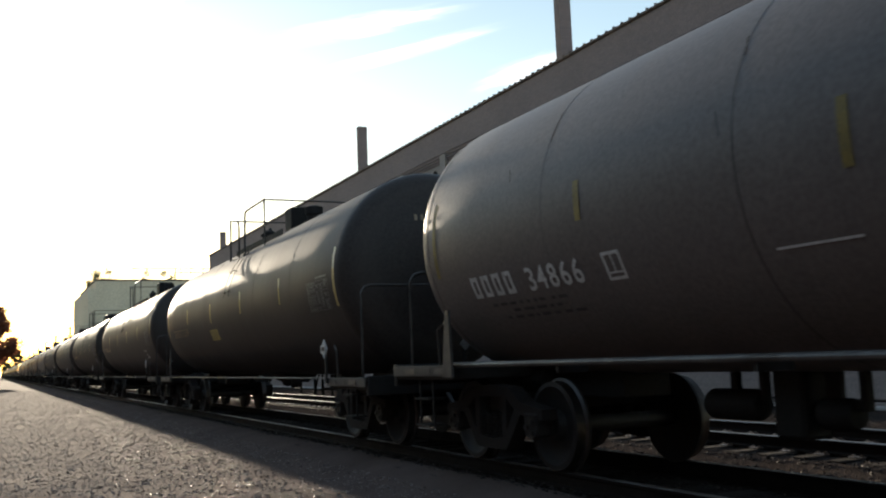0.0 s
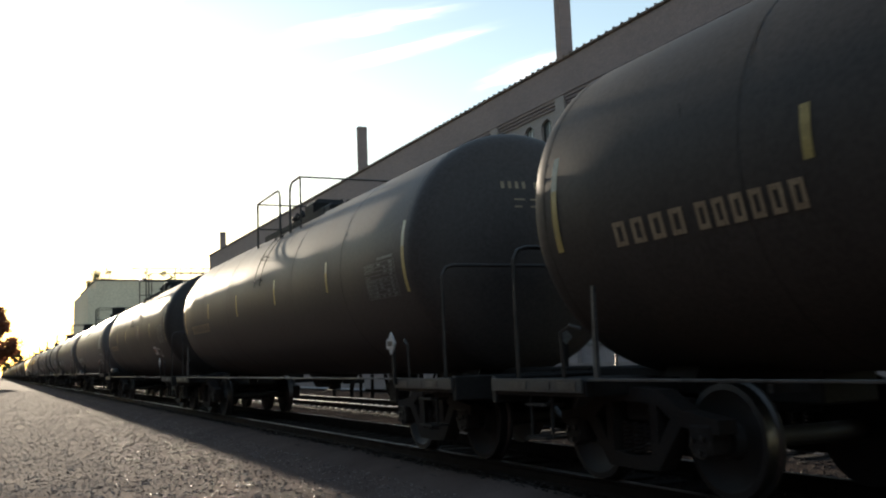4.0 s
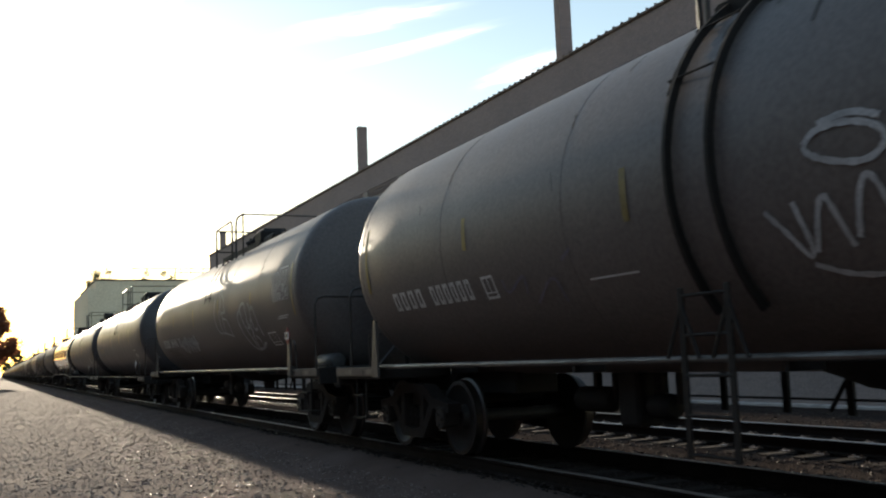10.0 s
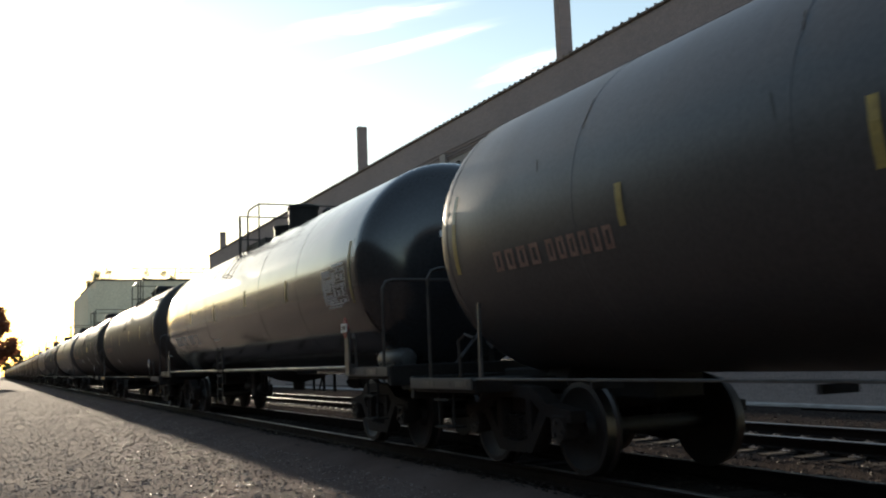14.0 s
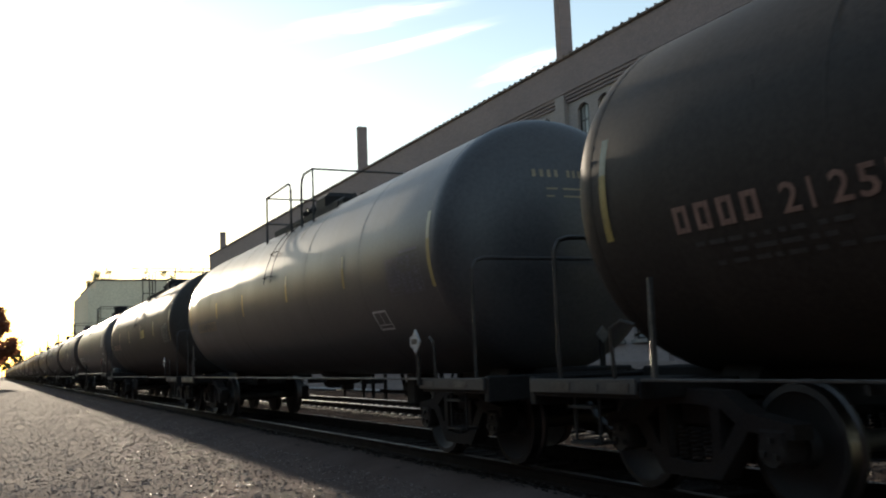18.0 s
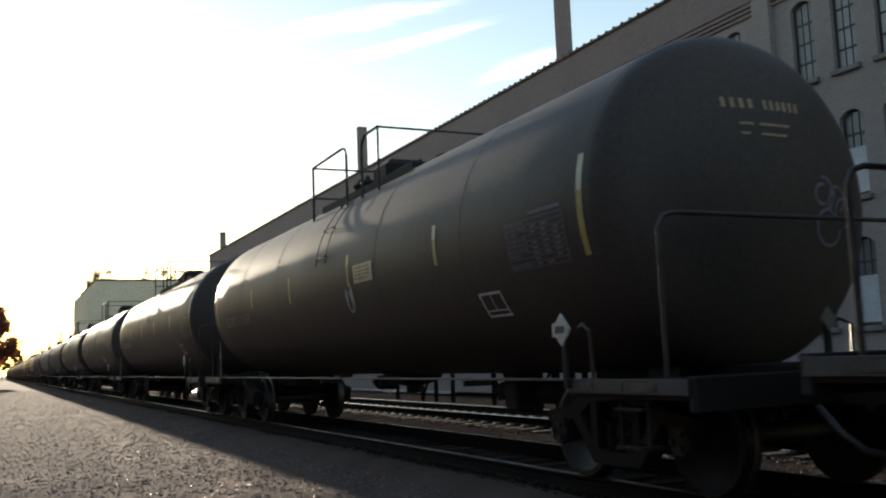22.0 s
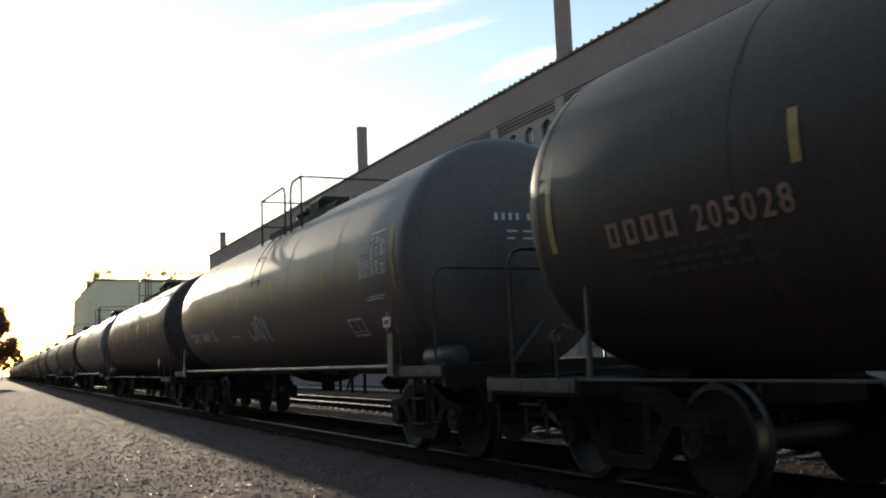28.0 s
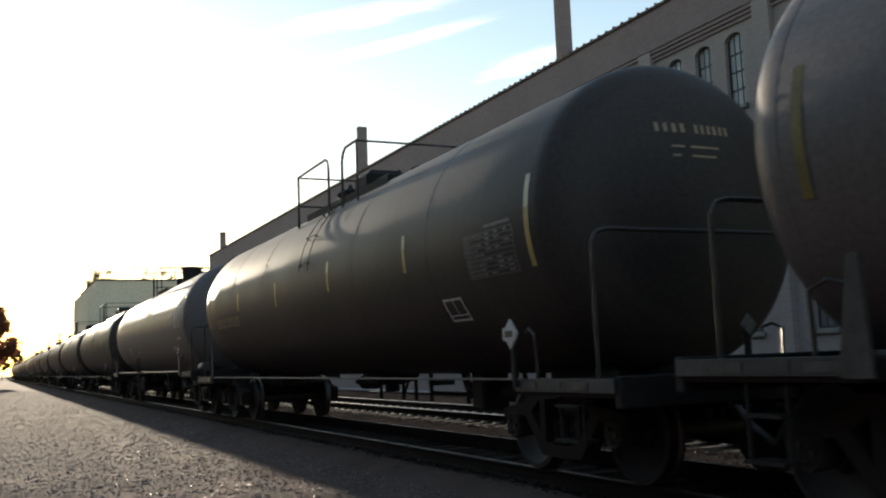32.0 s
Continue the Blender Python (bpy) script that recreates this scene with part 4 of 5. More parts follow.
def underside(parent, style, sill):
    for side in (-1, 1):
        bm = bmesh.new()
        if style == "B":
            tube(bm, [(side * 1.50, -7.05, sill), (side * 1.50, 7.05, sill)], 0.030, 10)
        else:
            box(bm, side * 1.48 - 0.03, side * 1.48 + 0.03, -7.0, 7.0, sill - 0.022, sill + 0.0, 0.004)
        part("side_rail", bm, EDGE if side < 0 else FRAME, parent, "long worn rail along the lower side" if side < 0 else "")
        for y in (-4.9, -2.45, 0.0, 2.45, 4.9) if side < 0 else ():
            bm = bmesh.new()
            box(bm, -1.50, -1.18, y - 0.02, y + 0.02, sill - 0.09, sill - 0.03)
            part("rail_bracket", bm, FRAME, parent)
    bm = bmesh.new()
    for end in (-1, 1):
        bm = bmesh.new()
        ya, yb = sorted((end * 5.6, end * 8.6))
        box(bm, -0.30, 0.30, ya, yb, 0.72, 1.04, 0.02)
        part("stub_sill", bm, FRAME, parent)
    for end in (-1, 1):
        bm = bmesh.new()
        pts = [(math.cos(radians(a)) * TANK_R, TANK_Z + math.sin(radians(a)) * TANK_R) for a in range(252, 289, 4)]
        for ya, yb in ((end * 7.0 - 0.22, end * 7.0 + 0.22),):
            ring = pts + [(0.55, 0.90), (0.5, 0.80), (-0.5, 0.80), (-0.55, 0.90)]
            a = [bm.verts.new((x, ya, z)) for x, z in ring]
            b = [bm.verts.new((x, yb, z)) for x, z in ring]
            for k in range(len(ring)):
                bm.faces.new((a[k], a[(k + 1) % len(ring)], b[(k + 1) % len(ring)], b[k]))
            bm.faces.new(a[::-1])
            bm.faces.new(b)
        part("saddle", bm, FRAME, parent, "saddle that carries the tank over the bogie")
    bm = bmesh.new()
    if style == "A":
        lathe(bm, [(0.50, 1.00), (0.42, 0.86), (0.24, 0.80), (0.12, 0.78), (0.12, 0.68), (0.02, 0.67)], "z", 20, (0, -0.08, 0))
    else:
        lathe(bm, [(0.86, 1.06), (0.74, 0.98), (0.46, 0.86), (0.16, 0.81), (0.13, 0.79), (0.13, 0.64), (0.02, 0.63)], "z", 24, (0, 0.08, 0))
    part("bottom_outlet", bm, FRAME, parent, "", True)
    if style == "B":
        bm = bmesh.new()
        box(bm, -0.16, 0.16, 3.38, 3.72, 0.42, 1.02, 0.03)
        part("brake_valve", bm, FRAME, parent, "dark brake valve block under the tank")
        for y0, y1, r, z in ((3.95, 4.66, 0.14, 0.68), (2.95, 3.36, 0.13, 0.63)):
            bm = bmesh.new()
            lathe(bm, [(0.03, y0), (r * 0.8, y0 + 0.03), (r, y0 + 0.08), (r, y1 - 0.08), (r * 0.8, y1 - 0.03), (0.03, y1)], "y", 16, (0, 0, z))
            box(bm, -0.03, 0.03, (y0 + y1) / 2 - 0.04, (y0 + y1) / 2 + 0.04, z, 1.05)
            part("air_tank", bm, FRAME, parent, "", True)
        for y in (4.30, 3.95, 3.22, 2.89):
            bm = bmesh.new()
            box(bm, -0.04, 0.04, y - 0.035, y + 0.035, 0.66, 1.06, 0.006)
            part("hanger", bm, FRAME, parent)
    else:
        bm = bmesh.new()
        box(bm, -0.20, 0.20, -3.74, -3.40, 0.50, 1.0, 0.03)
        part("brake_valve", bm, FRAME, parent, "dark brake valve block under the tank")
        for y0, y1, r, x in ((-4.60, -3.84, 0.15, 0.1), (-3.30, -2.98, 0.12, 0.0)):
            bm = bmesh.new()
            lathe(bm, [(0.03, y0), (r * 0.8, y0 + 0.03), (r, y0 + 0.08), (r, y1 - 0.08), (r * 0.8, y1 - 0.03), (0.03, y1)], "y", 16, (x, 0, 0.74))
            part("air_tank", bm, FRAME, parent, "", True)
        for y, lean in ((-4.95, 0.0), (-4.28, 0.0), (-3.05, 0.22), (-2.72, 0.22)):
            bm = bmesh.new()
            tube(bm, [(0.0, y, 1.04), (0.0, y - lean, 0.62)], 0.035, 6)
            part("hanger", bm, FRAME, parent)
        part("brake_pipe", bend_bar([(0.3, -5.4, 0.62), (0.3, -3.7, 0.60), (0.3, -3.3, 0.66), (0.3, -1.0, 0.66)], 0.022), FRAME, parent)
    # brake gear hung under the tank on the far side
    rod_z = 0.66 if style == "B" else 0.56
    part("brake_rod", bend_bar([(1.15, -5.2, rod_z), (1.15, 5.2, rod_z)], 0.012), FRAME, parent)
    ys = (-3.9, -3.45, -2.3, -1.9, -0.9, 1.1, 1.9, 2.7, 3.6) if style == "B" else (-4.4, -3.6, -2.9, -2.5, -1.2, -0.6, 0.9, 1.6, 2.2, 3.4)
    for y in ys:
        bm = bmesh.new()
        box(bm, 1.13, 1.18, y - 0.04, y + 0.04, rod_z - 0.14, sill, 0.006)
        part("hanger", bm, FRAME, parent)
    for y in (-2.1, 2.0):
        part("lever", bend_bar([(1.12, y - 0.25, sill - 0.05), (1.1, y + 0.1, rod_z - 0.1)], 0.022), FRAME, parent)
    bm = bmesh.new()
    lathe(bm, [(0.03, -0.40), (0.13, -0.37), (0.14, 0.25), (0.08, 0.28), (0.05, 0.6)], "y", 16, (0.75, -1.6 if style == "B" else 3.0, 0.78))
    part("brake_cylinder", bm, FRAME, parent, "", True)


def tape(parent, y, d0, d1, material, wide=0.10):
    split = d0 + (d1 - d0) * (0.64 if material is PALETAPE else 0.0)
    if material is PALETAPE:
        bm = bmesh.new()
        patch(bm, y - wide / 2, y + wide / 2, d0, split)
        part("reflective_tape", bm, YELLOW_OLD, parent)
    bm = bmesh.new()
    patch(bm, y - wide / 2, y + wide / 2, split, d1)
    part("reflective_tape", bm, material, parent)


def placard(parent, style, sill, end):
    y = end * (7.22 if style == "B" else 7.06)
    z = 1.66 if style == "B" else 1.39
    x = -1.62
    bm = bmesh.new()
    h = 0.145 if style == "B" else 0.14
    pts = [(y, z - h), (y + h, z), (y, z + h), (y - h, z)]
    a = [bm.verts.new((x, *q)) for q in pts]
    b = [bm.verts.new((x + 0.02, *q)) for q in pts]
    for k in range(4):
        bm.faces.new((a[k], a[(k + 1) % 4], b[(k + 1) % 4], b[k]))
    bm.faces.new(a)
    bm.faces.new(b[::-1])
    p = part("placard", bm, PLACARD_RED if style == "B" else PLACARD, parent, "diamond hazard placard on a holder")
    bm = bmesh.new()
    box(bm, x - 0.008, x - 0.003, y - 0.12, y + 0.12, z - 0.06, z + 0.06)
    part("placard_panel", bm, PLACARD, p)
    bm = bmesh.new()
    box(bm, x - 0.012, x - 0.009, y - 0.075, y + 0.075, z - 0.03, z + 0.03)
    part("placard_bar", bm, EDGE, p)
    bm = bmesh.new()
    if style == "B":
        box(bm, x + 0.022, x + 0.05, y - 0.075, y + 0.075, sill - 0.1, z - 0.04)
        box(bm, x + 0.022, x + 0.14, y - 0.03, y + 0.03, sill - 0.1, sill + 0.05)
    else:
        box(bm, x + 0.021, x + 0.05, y - 0.03, y + 0.03, sill - 0.05, z)
        box(bm, x + 0.022, x + 0.14, y - 0.03, y + 0.03, sill - 0.08, sill - 0.01)
    part("placard_post", bm, EDGE if style == "B" else FRAME, parent)


def build_car(style):
    """One tank car with every part but its own lettering. A: older black pattern; B: charcoal pattern with pipe side rails; D: as B, with A's platform."""
    car = new("tank_car")
    deck, style = ("A", "B") if style == "D" else (style, style)
    sill = 0.97 if style == "A" else 1.11
    share("tank", TANK_MESH, car, pose(0, 0, 0), "long cylindrical tank with dished ends")
    for y in (-7.36, -5.0, -2.48, 2.48, 5.0, 7.5):
        share("weld_seam", SEAM_MESH, car, pose(0, y, 0))
    underside(car, style, sill)
    for end in (-1, 1):
        end_gear(car, style, sill, end)
        b = share("bogie", BOGIE_MESHES[0], car, pose(0, end * 7.0, 0), "rusty two-axle freight bogie")
        for me in BOGIE_MESHES[1:]:
            share(me.name.split(".")[0], me, b, pose(0, 0, 0))
        for k, y in enumerate((-0.89, 0.89)):
            w = share("wheelset", WHEELSET_MESH, b, pose(0, y, 0.457), "steel wheelset with polished treads")
            WHEELSETS[k].append(w)
        part("air_hose", bend_bar([(-0.30, end * 8.35, 0.86), (-0.36, end * 8.62, 0.74), (-0.35, end * 8.82, 0.54), (-0.28, end * 8.98, 0.40), (-0.15, end * 9.08, 0.36)], 0.030), HOSE, car, "hanging rubber brake hose", True)
        share("coupler", COUPLER_MESH, car, pose(0, end * 8.45, 0, 0, 0, 0 if end > 0 else 180), "knuckle coupler with its lift lever")
    placard(car, style, sill, -1)
    platform_rails(car, deck, *((-0.6, 0.3) if deck != style else (0.0, 0.0)))
    ladder(car, style if deck == style else "D")
    colour = PALETAPE if style == "A" else YELLOW
    for y, d0, d1, m in ((4.95, 24, 37, FRAME), (2.45, 26, 33, FRAME), (-2.5, 20, 33, FRAME), (2.6, 5, 12, DIM), (-1.1, 15, 22, DIM), (-3.3, 10, 15, DIM), (5.6, 14, 19, FRAME)):
        bm = bmesh.new()
        patch(bm, y - 0.008, y + 0.008, d0, d1, 0.005, skew=0.05)
        part("streak", bm, m, car, "thin run of dirt on the shell")
    rng = random.Random(ord(deck))
    bm = bmesh.new()
    for k in range(20):
        y, top, run = rng.gauss(0.1, 1.1), rng.uniform(42, 64), rng.uniform(6, 30) * rng.random()
        w = rng.uniform(0.008, 0.035)
        patch(bm, y - w, y + w, top - run, top, 0.004, skew=rng.uniform(-0.02, 0.02))
    part("drip_stains", bm, DRIP, car, "dried runs of spilt liquid below the deck")["kind"] = "stuff"
    for y, d0, d1 in ((-7.22 if style == "B" else -7.33, -18.5, 14.5), (-4.35, -10, 7) if style == "A" else (-4.4, -9, 4), (-1.4, -9.5, 7) if style == "A" else (-1.4, -5, 7), (1.55, -11, 5), (4.4, -7, 6), (7.32, -16, 16)):
        tape(car, y, d0, d1, colour if abs(y) < 7 or style == "B" else PALETAPE, 0.085)
    return car


def number(parent, style, digits, material):
    """The car's number near its trailing end, led by its owner's mark."""
    h, low = (0.235, -27.0) if style == "B" else (0.20, -18.0)
    mark_bars(parent, material, 6.62 if style == "B" else 6.5, low, h, 0.235)
    y = 5.50 if style == "B" else 5.45
    for k, c in enumerate(digits):
        bm = bmesh.new()
        text_on_shell(bm, c, y - k / len(digits), low, h, 0.80 / len(digits) if c != "1" else 0.36 / len(digits))
        part("numeral", bm, material, parent)
    small_print(parent, low)
    bm = bmesh.new()
    head_words(bm, style)
    part("head_lettering", bm, CREAM if style == "A" else WHITE, parent, "small stencilled lettering on the tank's end")["kind"] = "stuff"


def small_print(parent, low):
    """Rows of print too small to read under the number."""
    rng = random.Random(7)
    bm = bmesh.new()
    for k, (y, end) in enumerate(((6.35, 4.9), (6.0, 5.0), (6.2, 4.7))):
        d = low - 4.4 - 3.0 * k
        while y > end:
            w = rng.uniform(0.05, 0.2)
            patch(bm, y, y - w, d, d + 1.3, 0.008)
            y -= w + rng.uniform(0.04, 0.12)
    part("small_print", bm, DIM, parent, "rows of faded unreadable small print")["kind"] = "stuff"


def head_words(bm, style):
    z = 3.22 if style == "A" else 2.86
    for k in range(4):
        head_bars(bm, -0.47 + 0.095 * k, z, 0.045, 0.09)
    for k in range(6 if style == "A" else 5):
        head_bars(bm, -0.02 + 0.075 * k, z, 0.04, 0.09)
    for x, w in ((-0.32, 0.15), (-0.10, 0.34)):
        for j in range(2):
            head_bars(bm, x, z - 0.15 - 0.09 * j, w - 0.05 * j, 0.022)


def data_panel(parent, y0, y1, d0, d1, material, seed, rows=11):
    """A ruled table of stencilled data: one wide column, three narrow ones, bars too small to read."""
    rng = random.Random(seed)
    bm = bmesh.new()
    step, wide = (d1 - d0) / rows, y0 - y1
    for y in (y0, y1 + 0.012):
        patch(bm, y, y - 0.012, d0, d1, 0.007)
    for k in range(rows + 1):
        d = d0 + step * k
        patch(bm, y0, y1, d - 0.13, d + 0.13, 0.0075)
        if k == rows:
            continue
        lo, hi = d + step * 0.30, d + step * 0.76
        y = y0 - 0.03
        while y > y0 - wide * 0.36 and rng.random() < 0.93:
            w = rng.uniform(0.03, 0.09)
            patch(bm, y, y - w, lo, hi, 0.007)
            y -= w + 0.022
        for c in (0.46, 0.64, 0.82):
            if rng.random() < 0.72:
                y = y0 - wide * c
                patch(bm, y, y - wide * rng.uniform(0.07, 0.12), lo, hi, 0.007)
    patch(bm, y0 - wide * 0.45, y1 + wide * 0.04, d1 + 1.4, d1 + 2.6, 0.007)
    part("data_panel", bm, material, parent, "ruled stencilled table of small unreadable data")["kind"] = "stuff"


def hollow_square(parent, y0, y1, d0, d1, material):
    bm = bmesh.new()
    e, de = 0.03 * (-1 if y1 < y0 else 1), 1.1
    patch(bm, y0, y1, d0, d0 + de, 0.007)
    patch(bm, y0, y1, d1 - de, d1, 0.007)
    patch(bm, y0, y0 + e, d0 + de, d1 - de, 0.007)
    patch(bm, y1 - e, y1, d0 + de, d1 - de, 0.007)
    m, low = (y0 + y1) / 2, d0 + 0.27 * (d1 - d0)
    patch(bm, y0 + e, y1 - e, low - 0.3, low + 0.3, 0.007)
    patch(bm, m + 0.008, m - 0.008, low + 0.3, d1 - de, 0.007)
    part("stencil_box", bm, material, parent, "outlined stencil box")


def yellow_label(parent, y0, y1, d0, d1, material=None):
    material = material or LABEL_YELLOW
    bm = bmesh.new()
    patch(bm, y0, y1, d0, d1, 0.007)
    p = part("label_panel", bm, material, parent, "yellow label panel with dark lettering bars" if material is LABEL_YELLOW else "faded cream label panel with dark lettering bars")
    bm = bmesh.new()
    rng = random.Random(round(y0 * 10))
    for k in range(4):
        d = d0 + (d1 - d0) * (0.18 + 0.19 * k)
        y = y0 - 0.07
        while y > y1 + 0.15:
            w = rng.uniform(0.05, 0.15)
            patch(bm, y, y - w, d, d + (d1 - d0) * 0.09, 0.010)
            y -= w + 0.04
    part("label_print", bm, LABEL_INK, p)["kind"] = "stuff"


def spray(parent, y0, y1, d0, d1, seed, material, letters=5, width=0.04, label="looping sprayed graffiti tag"):
    """Sprayed loops and strokes that spell nothing."""
    rng = random.Random(seed)
    step = (y1 - y0) / letters
    for k in range(letters):
        bm, last = bmesh.new(), None
        for stroke in range(rng.choice((2, 2, 3))):
            n = 14
            cy, cd = y0 + step * (k + 0.5) + step * rng.uniform(-0.15, 0.15), (d0 + d1) / 2 + (d1 - d0) * rng.uniform(-0.12, 0.12)
            ry, rd = abs(step) * rng.uniform(0.15, 0.6), (d1 - d0) * rng.uniform(0.25, 0.5)
            a0, turn, lean = rng.uniform(0, 6.28), rng.uniform(2.0, 6.0) * rng.choice((-1, 1)), rng.uniform(-0.3, 0.3)
            zig = rng.random() < 0.4
            pts = []
            for q in range(n + 1):
                u = q / n
                if zig:
                    py, pd = cy + ry * (2 * u - 1), cd + rd * (abs(((u * 2.5) % 2) - 1) * 2 - 1)
                else:
                    py, pd = cy + ry * math.cos(a0 + turn * u), cd + rd * math.sin(a0 + turn * u)
                pts.append((py + lean * (pd - cd) * 0.02, pd))
            for q in range(n):
                (ya, da), (yb, db) = pts[q], pts[q + 1]
                ty, tz = yb - ya, math.radians(db - da) * TANK_R
                ln = math.hypot(ty, tz) or 1
                w = width * (0.7 + 0.5 * math.sin(3.0 * q / n))
                oy, od = -tz / ln * w / 2, math.degrees(ty / ln * w / 2 / TANK_R)
                if last is None:
                    last = [bm.verts.new(shell_point(ya + oy, da + od, 0.009)), bm.verts.new(shell_point(ya - oy, da - od, 0.009))]
                now = [bm.verts.new(shell_point(yb + oy, db + od, 0.009)), bm.verts.new(shell_point(yb - oy, db - od, 0.009))]
                bm.faces.new((last[0], last[1], now[1], now[0]))
                last = now
        part("graffiti_letter", bm, material, parent, label)


def head_spray(parent, x, z, w, h, seed):
    rng = random.Random(seed)
    for k in range(7):
        bm = bmesh.new()
        cx, cz, r, a0, turn = x + w * rng.random(), z + h * rng.random(), 0.5 * h * rng.uniform(0.3, 0.8), rng.uniform(0, 6), rng.uniform(2, 6)
        last = None
        for q in range(13):
            a = a0 + turn * q / 12
            now = [bm.verts.new(head_point(cx + rr * math.cos(a), cz + rr * math.sin(a))) for rr in (r, r - 0.03)]
            if last:
                bm.faces.new((last[0], last[1], now[1], now[0]))
            last = now
        part("graffiti_loop", bm, SPRAY_VIOLET, parent, "sprayed loop on the tank's end")


# place along the line of each car's trailing end when the clip starts, its pattern and its number
CARS = (
    (9.92, "B", "34866"), (28.15, "A", "212584"), (46.55, "A", ""), (64.95, "A", ""), (83.1, "A", ""), (101.3, "A", "209577"),
    (119.5, "B", "34878"), (137.8, "B", "34961"), (156.1, "B", ""), (174.25, "D", "34998"), (193.0, "A", ""), (211.0, "A", ""),
    (229.75, "B", ""), (247.5, "A", "208651"), (265.8, "A", "21255"), (283.95, "A", ""), (302.05, "A", "212380"), (320.1, "B", "2651"),
    (338.4, "A", "212549"), (356.5, "A", ""), (374.57, "A", "207086"), (392.9, "A", ""), (410.65, "A", "205028"), (428.95, "D", "34884"),
    (447.05, "A", "205555"), (465.3, "D", ""), (483.3, "A", ""))


# cars whose side tapes sit off the usual places: the usual place, the true one, degrees higher, and the paint if it differs
TAPE_SHIFTS = {3: ((-7.33, -7.49, 0),), 5: ((1.55, 1.70, 2), (-1.4, -1.69, 0)), 11: ((4.4, 4.31, -5), (1.55, 1.85, -2)), 15: ((4.4, 4.23, -2), (1.55, 1.77, -1)), 18: ((4.4, 4.15, -1),),
               19: ((4.4, 4.14, -1), (1.55, 1.35, 1)), 23: ((1.55, 1.24, 0),), 24: ((4.4, 4.19, 1), (-1.4, -1.65, 1)), 14: ((-1.4, -1.53, 1), (-4.35, -4.17, 0))}


def shift_tapes(car, k):
    for o in list(car.children):
        if not o.name.startswith("reflective_tape"):
            continue
        y = sum(v.co.y for v in o.data.vertices) / len(o.data.vertices)
        for usual, true, up in TAPE_SHIFTS.get(k, ()):
            if abs(y - usual) < 0.05:
                axis = Matrix.Translation((0, 0, TANK_Z))
                if k == 11:
                    o.data.materials[0] = YELLOW_OLD
                o.matrix_basis = Matrix.Translation((0, true - usual, 0)) @ axis @ Matrix.Rotation(radians(up), 4, "Y") @ axis.inverted()


def strokes(parent, y_left, deg_low, lines, width, material, label):
    """Hand-drawn strokes on the shell, each rounded into a smooth line; places in metres along the car and degrees up."""
    for line in lines:
        pts = [Vector((a, math.radians(b) * TANK_R)) for a, b in line]
        for _ in range(2):
            cut = [pts[0]]
            for p, q in zip(pts, pts[1:]):
                cut += [p.lerp(q, 0.25), p.lerp(q, 0.75)]
            pts = cut + [pts[-1]]
        bm, last = bmesh.new(), None
        for n, p in enumerate(pts):
            d = pts[min(n + 1, len(pts) - 1)] - pts[max(n - 1, 0)]
            d = d.normalized() if d.length > 1e-6 else Vector((1, 0))
            w = width * (0.42 + 0.10 * math.sin(2.7 * n + 3 * p.x))
            now = [bm.verts.new(shell_point(y_left - q.x, deg_low + math.degrees(q.y / TANK_R), 0.009)) for q in (p + Vector((-d.y, d.x)) * w, p - Vector((-d.y, d.x)) * w)]
            if last:
                bm.faces.new((last[0], last[1], now[1], now[0]))
            last = now
        part("graffiti_stroke", bm, material, parent, label)


TENT_TAG = (((0.54, 39), (0.84, 39), (0.76, 36), (1.04, 31), (1.04, 20)), ((0.54, 39), (0.73, 29), (0.66, 26), (0.71, 19)), ((0.80, 21), (1.14, 20), (1.17, 24)), ((0.80, 21), (0.81, 15), (1.25, 15), (1.36, 0)),
            ((0.51, 23), (0.50, 4), (0.9, 3), (1.36, 0)), ((0.82, 21), (0.81, 3)), ((0.21, 34), (0.0, 25), (0.03, 13), (0.24, 4), (0.5, 4)))
CROWN_TAG = (((0.21, 33), (0.03, 31), (0.0, 25), (0.13, 13), (0.35, 2), (0.68, 0), (1.2, 3)), ((0.21, 33), (0.46, 38), (0.73, 38), (0.74, 32), (0.78, 26), (0.67, 24), (0.85, 20)), ((0.29, 34), (0.42, 23), (0.59, 14), (0.59, 3)),
             ((0.98, 37), (1.10, 35), (1.10, 26), (0.92, 23), (0.97, 20)), ((1.14, 32), (1.31, 35), (1.44, 28), (1.55, 12)), ((1.10, 26), (1.09, 16), (1.34, 18)), ((0.61, 19), (0.80, 20), (0.94, 17), (0.79, 13), (0.72, 2)), ((0.95, 12), (1.15, 10), (1.1, 3), (1.4, 6)))
HALO_TAG = (((0.43, 33), (0.52, 36), (0.77, 36), (1.0, 33), (1.03, 29), (0.87, 26), (0.61, 28), (0.44, 31), (0.43, 33)), ((0.55, 37), (0.80, 38), (1.0, 35)), ((0.0, 20), (0.15, 13), (0.24, 6), (0.30, 10), (0.25, 21)),
            ((0.31, 8), (0.49, 23), (0.55, 17), (0.60, 8)), ((0.66, 10), (0.79, 23), (0.89, 24), (0.98, 9)), ((1.08, 21), (1.12, 8), (1.35, 9), (1.38, 21)), ((0.24, 5), (0.47, 1), (0.8, 0), (1.3, 2)))
